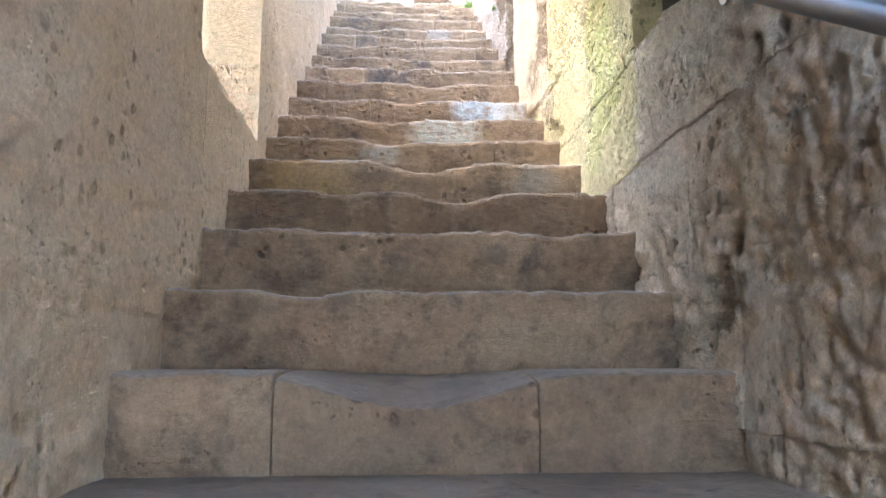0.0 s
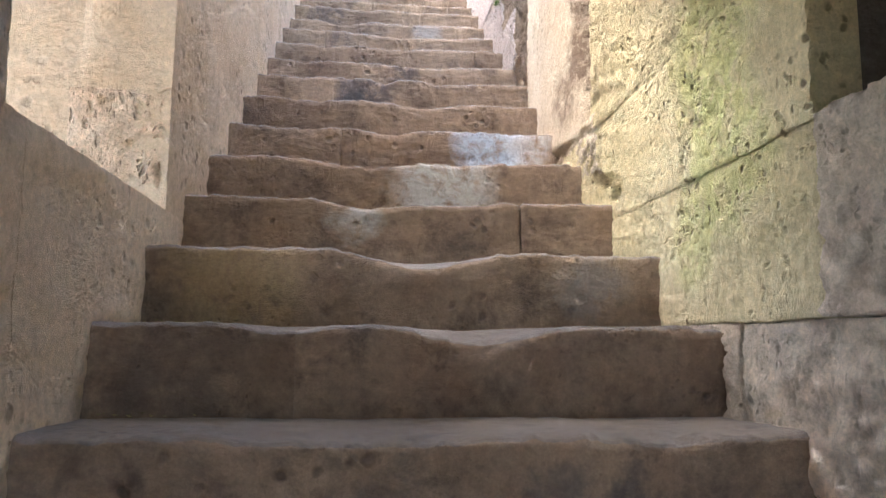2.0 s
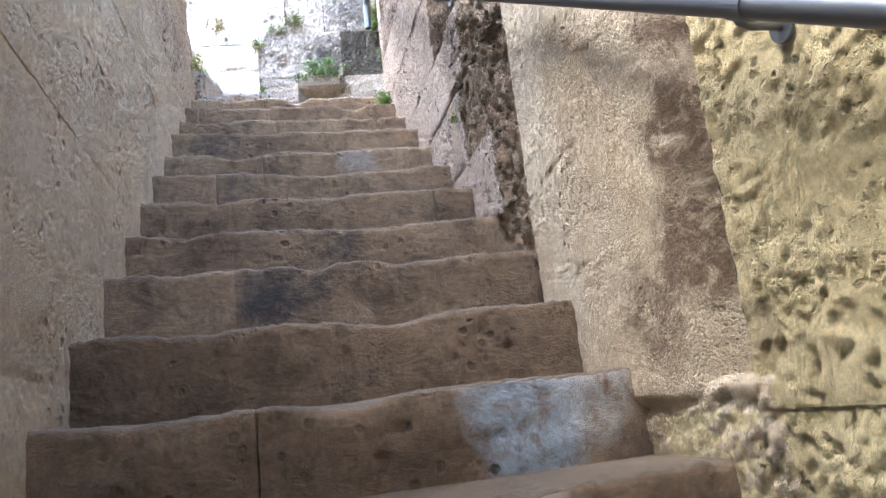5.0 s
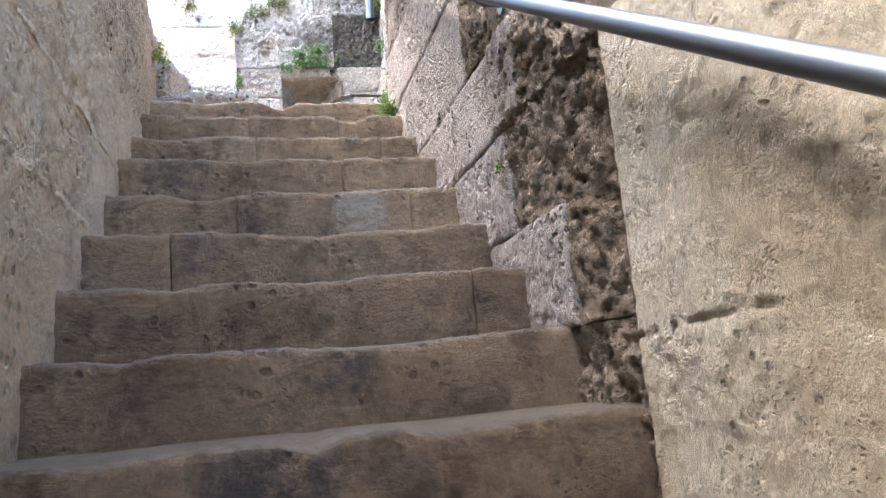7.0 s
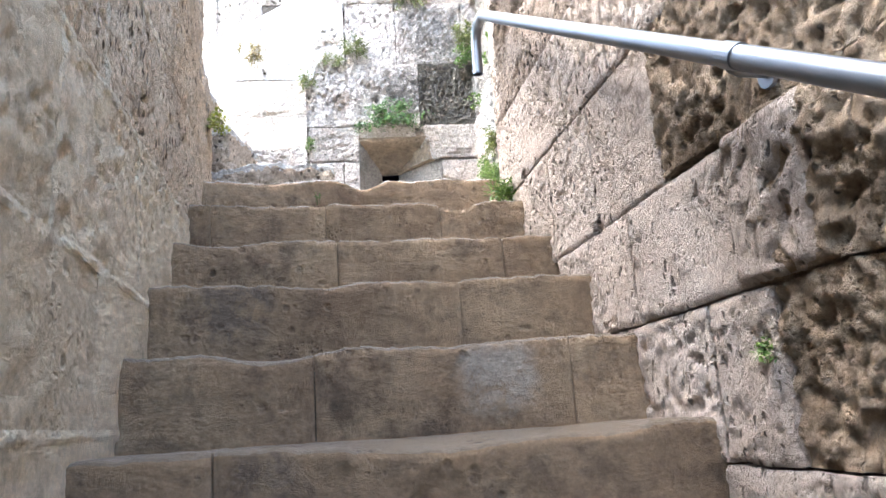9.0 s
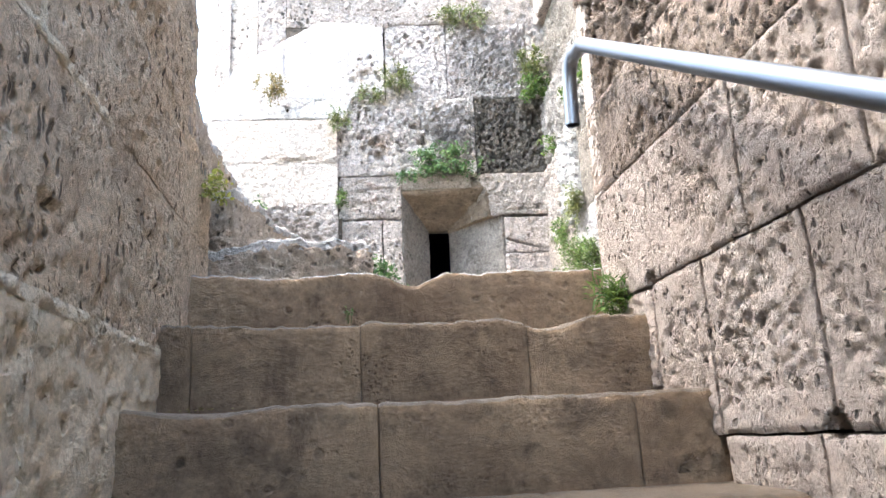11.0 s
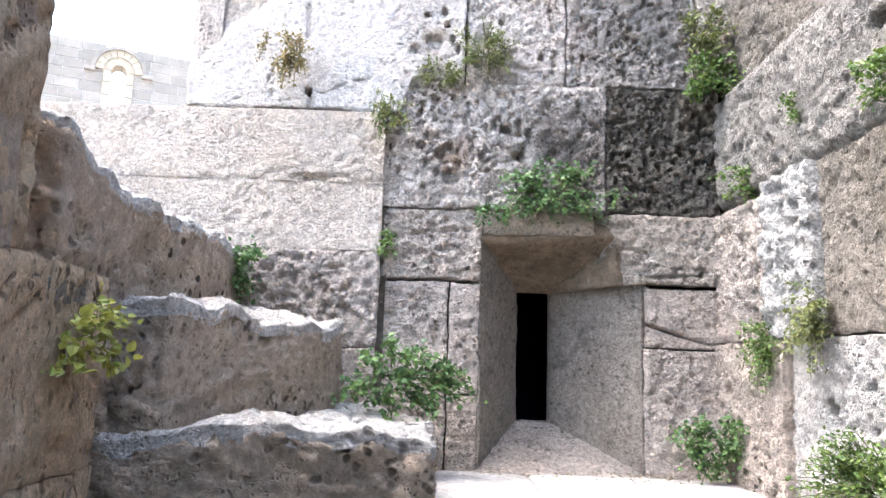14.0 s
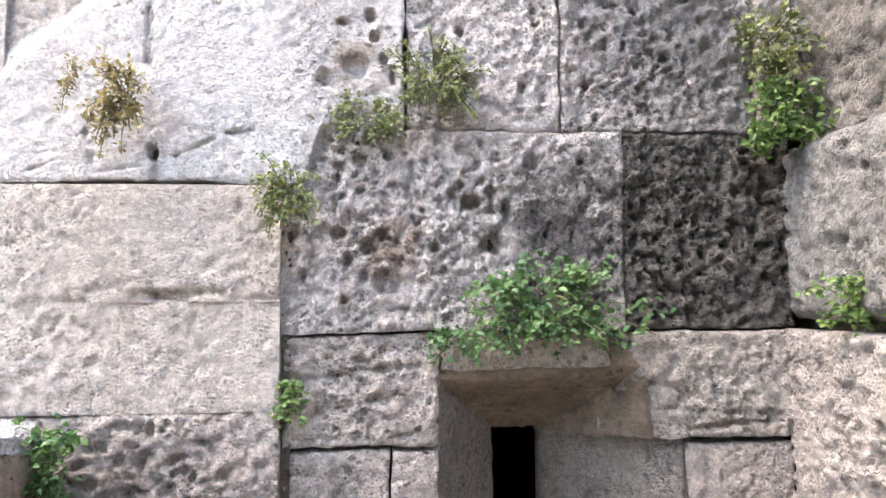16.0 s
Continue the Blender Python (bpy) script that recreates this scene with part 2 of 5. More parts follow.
# part of this yellow is warm window light painted in; algae adds green
YELLOW = stone("warm_lit_yellow_stone", (0.66, 0.54, 0.29), (0.72, 0.61, 0.36), (0.27, 0.19, 0.09), 1.2, 30, 1.1, 0.3, speck=0.6, cover=0.03, stain=0.1, grime=0.3, spots=((W(0.757, 3.42, 2.30), 0.12, GROOVE_SHADE_BROWN, 0.35), (W(0.757, 3.40, 2.55), 0.08, GROOVE_SHADE_BROWN, 0.5), (W(0.757, 2.55, 2.35), 0.22, ALGAE, 0.6), (W(0.757, 2.48, 2.08), 0.2, ALGAE, 0.6), (W(0.757, 2.55, 2.65), 0.2, ALGAE, 0.55), (W(0.757, 2.66, 1.92), 0.15, ALGAE, 0.5)))
PLASTER = stone("lime_plaster", (0.57, 0.45, 0.30), (0.66, 0.55, 0.40), (0.34, 0.245, 0.155), 0.8, 26, 0.7, 0.4, crisp=0.3, speck=0.4, cover=0.05, stain=0.3, blend=1.5, spots=((W(0.757, 3.56, 2.75), 0.16, GROOVE_SHADE_BROWN, 1.0), (W(0.757, 3.54, 3.0), 0.15, GROOVE_SHADE_BROWN, 1.0), (W(0.757, 3.53, 3.25), 0.14, GROOVE_SHADE_BROWN, 1.0), (W(0.757, 3.53, 3.5), 0.12, GROOVE_SHADE_BROWN, 1.0), (W(0.757, 3.75, 2.62), 0.13, GROOVE_SHADE_BROWN, 0.8), (W(0.757, 4.35, 3.2), 0.28, (0.74, 0.64, 0.49), 0.6), (W(0.757, 4.25, 2.75), 0.2, (0.74, 0.64, 0.49), 0.6), (W(0.757, 4.35, 3.6), 0.28, (0.72, 0.63, 0.50), 0.5)), tone=0.1)
RUBBLE = stone("eroded_rubble", (0.31, 0.225, 0.15), (0.42, 0.32, 0.23), (0.09, 0.062, 0.04), 1.1, 30, 1.1, 0.5, stain=0.25)
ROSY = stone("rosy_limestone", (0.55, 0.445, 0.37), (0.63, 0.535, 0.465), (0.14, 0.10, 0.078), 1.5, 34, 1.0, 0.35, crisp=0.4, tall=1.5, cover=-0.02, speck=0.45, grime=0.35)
MORTAR = stone("mortar", (0.10, 0.08, 0.062), (0.15, 0.125, 0.098), (0.04, 0.034, 0.028), 0.3, 30, 0.6)
# lintel underside: brown bedded stone, darkened to paint its shade
SOFFIT = stone("shaded_bedded_stone", (0.25, 0.185, 0.125), (0.38, 0.30, 0.215), (0.10, 0.075, 0.055), 0.5, 30, 0.9, 0.6, stain=0.4)
WEATHERED = stone("dark_weathered_stone", (0.46, 0.36, 0.27), (0.61, 0.50, 0.395), (0.095, 0.075, 0.06), 1.1, 26, 0.8, 0.6)
STEEL = plain("galvanised_steel", (0.20, 0.212, 0.235), 0.44, 1.0)
# near-black that paints the shade inside the loophole slot
DARK = plain("painted_slot_shade", (0.008, 0.008, 0.035), 1.0)


def link(name, bm, mat, parent=None, label=""):
    me = bpy.data.meshes.new(name)
    bm.to_mesh(me)
    bm.free()
    me.materials.append(mat)
    ob = new(name, me)
    ob.parent = parent
    if label:
        ob["label"] = label
    return ob


part = link


def lerp(table, s):
    if s <= table[0][0]:
        return table[0][1]
    for (a, va), (b, vb) in zip(table, table[1:]):
        if s <= b:
            return va + (vb - va) * (s - a) / (b - a)
    return table[-1][1]


def prism(bm, ring, push):
    """A solid from a flat ring of points, pushed along a vector."""
    a = [bm.verts.new(p) for p in ring]
    b = [bm.verts.new(Vector(p) + Vector(push)) for p in ring]
    bm.faces.new(a), bm.faces.new(b[::-1])
    for i in range(len(a)):
        j = (i + 1) % len(a)
        bm.faces.new((a[j], a[i], b[i], b[j]))
    bmesh.ops.recalc_face_normals(bm, faces=bm.faces)


def box(bm, x0, x1, y0, y1, z0, z1):
    prism(bm, [(x0, y0, z0), (x1, y0, z0), (x1, y0, z1), (x0, y0, z1)], (0, y1 - y0, 0))

# ---- building blocks of stone ----
PIT = random.Random(5)


def relief(p, rough, pits, cell):
    """Height of a weathered face at p: soft unevenness less eaten-out hollows."""
    h = rough * (0.55 * noise.noise(p * 4.0) + 0.5 * noise.noise(p * 13.0) + 0.5 * noise.noise(p * 33.0) + 0.4 * noise.noise(p * 75.0))
    if pits:
        bend = Vector((noise.noise(p * 17), noise.noise(p * 17 + Vector((7, 3, 1))), noise.noise(p * 17 + Vector((1, 9, 5)))))
        here = noise.noise(p * 3.3 + Vector((4, 4, 4))) + 0.28
        if here > 0:
            d = noise.voronoi((p + 0.03 * bend) / cell)[0][0]
            h -= pits * min(1.0, here * 2.2) * max(0.0, 1 - d / 0.40) ** 0.4
        fine = noise.noise(p * 5.1 + Vector((1, 8, 4))) + 0.2
        if fine > 0:
            d = noise.voronoi((p + 0.012 * bend) / (cell * 0.42))[0][0]
            h -= 0.5 * pits * min(1.0, fine * 2.5) * max(0.0, 1 - d / 0.38) ** 0.45
    return h


def block(parent, f, a0, a1, b0, b1, mat, face=0.0, thick=0.08, rough=0.006, pits=0.0, cell=0.06, step=0.018, edge=0.02, gap=0.004, label="", name="stone_block", shift=(0, 0, 0, 0), lean=0.0, holes=(), crown=None, foot=None, carve=None, cracks=(), wander=0.004):
    """One dressed stone of a wall: an uneven front with worn arrises, on the surface f(a, b, out). shift: how far its four corners' heights move;
    crown, foot: how its top and bottom edges run; carve: how far its face is cut back; cracks: (a, b, a, b, width, depth)."""
    a0, a1, b0, b1 = a0 + gap, a1 - gap, b0 + gap, b1 - gap
    na, nb = max(2, int((a1 - a0) / step)), max(2, int((b1 - b0) / step))
    verts, faces = [], []
    for j in range(nb + 1):
        for i in range(na + 1):
            ta, tb = i / na, j / nb
            a = a0 + (a1 - a0) * ta
            low, high = b0 + shift[0] + (shift[1] - shift[0]) * ta, b1 + shift[2] + (shift[3] - shift[2]) * ta
            high += crown(a) if crown else 0.0
            low += foot(a) if foot else 0.0
            b = low + (high - low) * tb
            p = f(a, b, 0)
            wob = wander * (noise.noise(p * 9) + 0.6 * noise.noise(p * 31))
            rim = min((a - a0), (a1 - a), (b - low), (high - b))
            if rim < 1e-6:
                a += wob if gap and ta in (0, 1) else 0
                b += wob if gap and tb in (0, 1) else 0
            d = face + lean * (tb - 0.5) + relief(p, rough, pits * min(1.0, 0.15 + rim / 0.03), cell)
            k = max(0.0, 1 - rim / (edge * (1 + 0.6 * noise.noise(p * 13))))
            d -= edge * 0.9 * k * k
            for ha, hb, ra, rb, deep in holes:
                e = ((a - ha) / ra) ** 2 + ((b - hb) / rb) ** 2 + 0.35 * noise.noise(p * 40)
                if e < 1:
                    d -= deep * min(1.0, (1 - e) * 2.5)
            if carve:
                d -= carve(a, b)
            for ca, cb, ea, eb, wide, deep in cracks:
                la, lb = ea - ca, eb - cb
                t = max(0.0, min(1.0, ((a - ca) * la + (b - cb) * lb) / (la * la + lb * lb)))
                off = math.hypot(a - ca - t * la, b - cb - t * lb) + 0.008 * noise.noise(p * 27) + 0.003 * noise.noise(p * 90)
                if abs(off) < wide:
                    d -= deep * (1 - abs(off) / wide)
            verts.append(f(a, b, d))
    w = na + 1
    for j in range(nb):
        for i in range(na):
            faces.append((j * w + i, j * w + i + 1, (j + 1) * w + i + 1, (j + 1) * w + i))
    ring = [i for i in range(w)] + [j * w + na for j in range(1, nb + 1)] + [nb * w + i for i in range(na - 1, -1, -1)] + [j * w for j in range(nb - 1, 0, -1)]
    back, lip = {}, {}
    for r in ring:
        lip[r] = len(verts)
        verts.append(verts[r].copy())
    for r in ring:
        i, j = r % w, r // w
        back[r] = len(verts)
        a, b = a0 + (a1 - a0) * i / na, b0 + (b1 - b0) * j / nb
        verts.append(f(a, b, face - thick))
    front = len(faces)
    for r, q in zip(ring, ring[1:] + ring[:1]):
        faces.append((lip[q], lip[r], back[r], back[q]))
    faces.append(tuple(back[r] for r in ring)[::-1])
    out = f(a0, b0, 1) - f(a0, b0, 0)
    if (f(a1, b0, 0) - f(a0, b0, 0)).cross(f(a0, b1, 0) - f(a0, b0, 0)).dot(out) < 0:
        faces = [x[::-1] for x in faces]
    me = bpy.data.meshes.new(name)
    me.from_pydata(verts, [], faces)
    me.materials.append(mat)
    me.polygons.foreach_set("use_smooth", [k < front for k in range(len(faces))])
    ob = new(name, me)
    ob.parent = parent
    if label:
        ob["label"] = label
    return ob


def slabs(name, mat, boxes, f, label=""):
    """A wall's core: solids given as (a0, a1, b0, b1, out0, out1) on the surface f."""
    bm = bmesh.new()
    for a0, a1, b0, b1, d0, d1 in boxes:
        prism(bm, [f(a0, b0, d0), f(a1, b0, d0), f(a1, b1, d0), f(a0, b1, d0)], f(a0, b0, d1) - f(a0, b0, d0))
    return tagged(link(name, bm, mat), label, kind="structure")


# ---- the stair ----
JOINTS = {-1: (-0.25, 0.31), 4: (0.46,), 6: (-0.14,), 10: (0.59,), 11: (-0.32,), 12: (-0.12, 0.56), 13: (0.33,), 14: (-0.03, 0.57), 15: (-0.505, -0.06, 0.405)}
TIGHT = {-2: (0.1,), 0: (-0.37, 0.24), 1: (0.2,), 2: (-0.17,), 3: (0.43,), 5: (-0.02, 0.47), 7: (0.1,), 8: (-0.21, 0.3), 9: (0.18,), 16: (0.0, 0.35)}
WEAR = {-1: ((0.0, 0.2, 0.062), (0.15, 0.16, 0.03)), 0: ((-0.24, 0.1, 0.022), (0.1, 0.2, 0.006)), 1: ((0.0, 0.2, 0.012), (0.5, 0.1, 0.012)), 2: ((0.21, 0.13, 0.042), (-0.2, 0.1, 0.014)), 3: ((0.12, 0.14, 0.05), (0.6, 0.1, 0.01)),
        4: ((-0.05, 0.1, 0.032), (0.2, 0.2, 0.02)), 5: ((-0.05, 0.16, 0.03), (0.3, 0.15, 0.012)), 6: ((0.05, 0.1, 0.022), (-0.4, 0.1, 0.008)), 7: ((0.2, 0.13, 0.028), (-0.3, 0.08, 0.014)), 8: ((0.04, 0.05, 0.02), (0.35, 0.12, 0.016), (-0.4, 0.1, 0.008)),
        9: ((-0.38, 0.06, 0.014), (0.25, 0.2, 0.018)), 10: ((-0.3, 0.08, 0.018), (0.1, 0.15, 0.014)), 11: ((0.15, 0.22, 0.026), (0.5, 0.08, 0.016)), 12: ((-0.22, 0.1, 0.035), (0.2, 0.15, 0.012)), 13: ((-0.1, 0.12, 0.018), (0.2, 0.12, 0.008)),
        14: ((-0.4, 0.12, 0.018), (0.2, 0.2, 0.008)), 15: ((0.47, 0.09, 0.035), (-0.25, 0.15, 0.012), (0.15, 0.1, 0.01)), 16: ((0.12, 0.075, 0.05), (0.33, 0.05, 0.018), (-0.3, 0.2, 0.01))}


def worn(n, u):
    w = sum(depth * math.exp(-(((u - c) / wide) ** 2)) for c, wide, depth in WEAR.get(n, ()))
    if n == -1 and u < -0.25:
        w *= 0.15
    return w + 0.006 * (noise.noise(Vector((u * 7, n * 3.1, 0))) + 0.6 * noise.noise(Vector((u * 23, n * 3.1, 2))) + 0.5 * noise.noise(Vector((u * 55, n * 3.1, 5)))) + 0.008 * max(0.0, noise.noise(Vector((u * 19, n * 5.3, 8))) - 0.25)


def chipped(n, u):
    c = 0.005 * noise.noise(Vector((u * 42, n * 7.7, 1))) + 0.004 * noise.noise(Vector((u * 95, n * 7.7, 4)))
    return max(0.0, c + 0.05 * max(0.0, noise.noise(Vector((u * 12, n * 4.9, 6))) - 0.28) + 0.002)


def stair_stone(n, u0, u1, parent, mat, depth_back):
    s0, z1 = NOSE_S[n], NOSE_Z[n]
    z0 = NOSE_Z[n - 1] - 0.04
    nu = max(3, int((u1 - u0) / 0.011))
    prof = []
    for k in range(15):
        prof.append((0.0, k / 14 * 0.95, "riser"))
    prof += [(0.002, 0.97, "nose"), (0.007, 0.99, "nose"), (0.018, 1.0, "nose")]
    deep = depth_back - s0
    prof += [(0.018 + (deep - 0.018) * k / 9, 1.0, "tread") for k in range(1, 10)]
    prof += [(deep, 0.0, "back")]
    m = len(prof)
    verts, faces = [], []
    dark = 0.012 * noise.noise(Vector((n * 1.7, u0, 3)))
    for i in range(nu + 1):
        u = u0 + (u1 - u0) * i / nu
        w = worn(n, u)
        chip = chipped(n, u)
        rim = min(u - u0, u1 - u)
        for ds, tz, what in prof:
            z = z0 + (z1 - z0) * tz
            s = s0 + ds
            q = Vector((u * 1.0, s, z))
            bumpy = 0.007 * noise.noise(q * 6) + 0.004 * noise.noise(q * 17) + 0.0025 * noise.noise(q * 40)
            hol = max(0.0, 1 - noise.voronoi(q / 0.075)[0][0] / 0.3) * max(0.0, noise.noise(q * 3 + Vector((3, n, 1)))) * 0.034
            tiny = max(0.0, 1 - noise.voronoi(q / 0.036)[0][0] / 0.36) * max(0.0, noise.noise(q * 5 + Vector((9, n, 4)))) * 0.024
            hol += tiny
            corner = (0.006 if n in JOINTS else 0.001) * max(0.0, 1 - rim / 0.009) ** 2
            if what == "riser":
                s += bumpy + hol + corner + dark + 0.3 * w * tz ** 14 
                z -= w * tz ** 3
                s += chip * max(0.0, tz - 0.75) * 2.2
            elif what == "nose":
                s += bumpy + dark + 0.3 * w + corner + chip * 0.8
                z -= w + abs(bumpy) * 0.5 + corner * 0.6 + chip * 0.7
            elif what == "tread":
                fade = math.exp(-((ds / 0.16) ** 2)) * 0.75 + 0.25 * math.exp(-ds)
                z -= w * fade + abs(bumpy) * 0.6 + corner * 0.5
            verts.append(W(u, s, z))
    for i in range(nu):
        for k in range(m):
            k2 = (k + 1) % m
            faces.append((i * m + k, (i + 1) * m + k, (i + 1) * m + k2, i * m + k2))
    smooth = len(faces)
    caps = len(verts)
    verts += [v.copy() for v in verts[:m]] + [v.copy() for v in verts[nu * m:nu * m + m]]
    faces.append(tuple(caps + k for k in range(m))), faces.append(tuple(caps + m + k for k in range(m - 1, -1, -1)))
    me = bpy.data.meshes.new("stone")
    me.from_pydata(verts, [], faces)
    me.materials.append(mat)
    # nose and tread faces take the colour that carries wear and skylight
    me.materials.append(SKYLIT_TREAD if n == 16 else TREAD)
    tread_face = [15 <= k <= 25 for k in range(m)]
    me.polygons.foreach_set("material_index", [int(k < smooth and tread_face[k % m]) for k in range(len(faces))])
    me.polygons.foreach_set("use_smooth", [k < smooth for k in range(len(faces))])
    ob = new("stone", me)
    ob.parent = parent


STEP_LOOKS = {-1: "brown limestone step deeply worn hollow along its edge", 2: "brown limestone step with a worn dip and sooty stains", 3: "yellowish limestone step worn low in the middle", 5: "brown limestone step with a pale speckled patch",
              6: "brown limestone step with a bluish white light patch", 8: "brown limestone step with a black tar stain", 15: "limestone step of four blocks with open joints", 16: "top limestone step with a notch worn in its edge"}
for n in range(-9, 17):
    step_ob = tagged(new("stone_step"), STEP_LOOKS.get(n, "worn brown limestone step between rough stone walls"), "step", "steps of the stairway")
    cuts = [U_LEFT - 0.05, *JOINTS.get(n, ()), U_RIGHT + 0.06]
    back = NOSE_S[n + 1] + 0.07 if n < 16 else NOSE_S[16] + 0.32
    slit = 0.0018 if n in JOINTS else 0.0003
    if n in TIGHT:
        cuts = [cuts[0], *TIGHT[n], cuts[-1]]
    for u0, u1 in zip(cuts, cuts[1:]):
        stair_stone(n, u0 + slit, u1 - slit, step_ob, STEP, back)

bm = bmesh.new()
side = [(NOSE_S[n] + 0.16, NOSE_Z[n] - 0.16) for n in range(-9, 17)]
prism(bm, [W(U_LEFT - 0.08, s, z) for s, z in side + [(8.6, 4.4), (8.6, -2.5), (-1.2, -2.5)]], W(1.5, 0, 0) - W(0, 0, 0))
tagged(link("stair_core", bm, MORTAR), kind="structure")

# ---- landing ----
landing = slabs("floor", MORTAR, [(-1.5, 0.6, 7.5, 8.7, 4.3, 4.715)], lambda a, b, d: Vector((a, b, d)))
for i, (x0, x1, y0, y1) in enumerate(((-0.62, -0.12, 7.47, 8.0), (-0.62, -0.2, 8.0, 8.52), (-0.12, 0.46, 7.45, 7.92), (-0.2, 0.46, 7.92, 8.52), (-1.1, -0.62, 7.36, 7.6))):
    block(landing, lambda a, b, d: Vector((a, b - 0.067 * a, 4.738 + d)), x0, x1, y0, y1, LANDING, 0.0, 0.06, 0.006, 0.0, step=0.03, edge=0.008, gap=0.003, name="paving_slab")

# ---- winding steps that climb to the side ----


def rough_solid(name, ring, z0, z1, mat, parent, cuts, soft, label="", rough=0.024, pits=0.026):
    """A rough stone with the given outline in plan and a rounded top."""
    bm = bmesh.new()
    prism(bm, [(x, y, z0) for x, y in ring], (0, 0, z1 - z0))
    bmesh.ops.subdivide_edges(bm, edges=bm.edges[:], cuts=cuts, use_grid_fill=True)
    cx, cy = sum(p[0] for p in ring) / len(ring), sum(p[1] for p in ring) / len(ring)
    for v in bm.verts:
        p = v.co.copy()
        lift = (p.z - z0) / (z1 - z0)
        r = relief(p, rough, pits, 0.06) + 0.012 * noise.noise(Vector((p.x * 26, p.y * 26, p.z * 9))) + 0.008 * noise.noise(p * 48)
        out = Vector((p.x - cx, p.y - cy, 0)).normalized()
        swell = 0.07 * noise.noise(Vector((p.x * 3.1, p.y * 2.3, 4.4))) + 0.035 * noise.noise(Vector((p.x * 8, p.y * 7, 1.2)))
        v.co.z += swell * (1.0 if name == "tread" else max(0.0, lift) ** 2)
        v.co += out * (r - soft * max(0, lift - 0.8) * 5) + Vector((0, 0, r * lift * 0.8))
    for f in bm.faces:
        f.smooth = True
    return link(name, bm, mat, parent, label)


def winder(ring, z0, z1, mat, top, label):
    root = tagged(new("winder_step"), label, "step", "winding steps beside the landing")
    rough_solid("riser", ring, z0, z1 - 0.03, mat, root, 50, 0.0)
    cx, cy = sum(p[0] for p in ring) / len(ring), sum(p[1] for p in ring) / len(ring)
    # separate pale tread whose colour holds the sky's light on the top
    rough_solid("tread", [(x + 0.004 * (cx - x), y + 0.004 * (cy - y)) for x, y in ring], z1 - 0.04, z1, top, root, 40, 0.02, "chalky worn tread with sky light painted in", 0.012, 0.0)


winder([(-0.50, 7.43), (-0.54, 8.50), (-0.95, 8.45), (-1.22, 7.43)], 4.70, 4.925, WEATHERED, CHALKY_AND_SKYLIT, "low grey limestone block step with a chalky skylit top")
winder([(-1.02, 7.48), (-0.80, 8.44), (-1.30, 8.44), (-1.35, 7.48)], 4.80, 5.19, WEATHERED, CHALKY_AND_SKYLIT, "rough dark limestone step with a curved worn top")
winder([(-1.10, 7.20), (-1.155, 8.44), (-1.75, 8.44), (-1.80, 7.05)], 4.9, 5.40, WEATHERED, CHALKY_AND_SKYLIT, "weathered grey limestone step against the far wall")
winder([(-1.72, 7.05), (-1.70, 8.44), (-2.6, 8.44), (-2.6, 7.0)], 4.9, 5.61, PALE, CHALKY_AND_SKYLIT, "upper pale limestone step in open daylight")

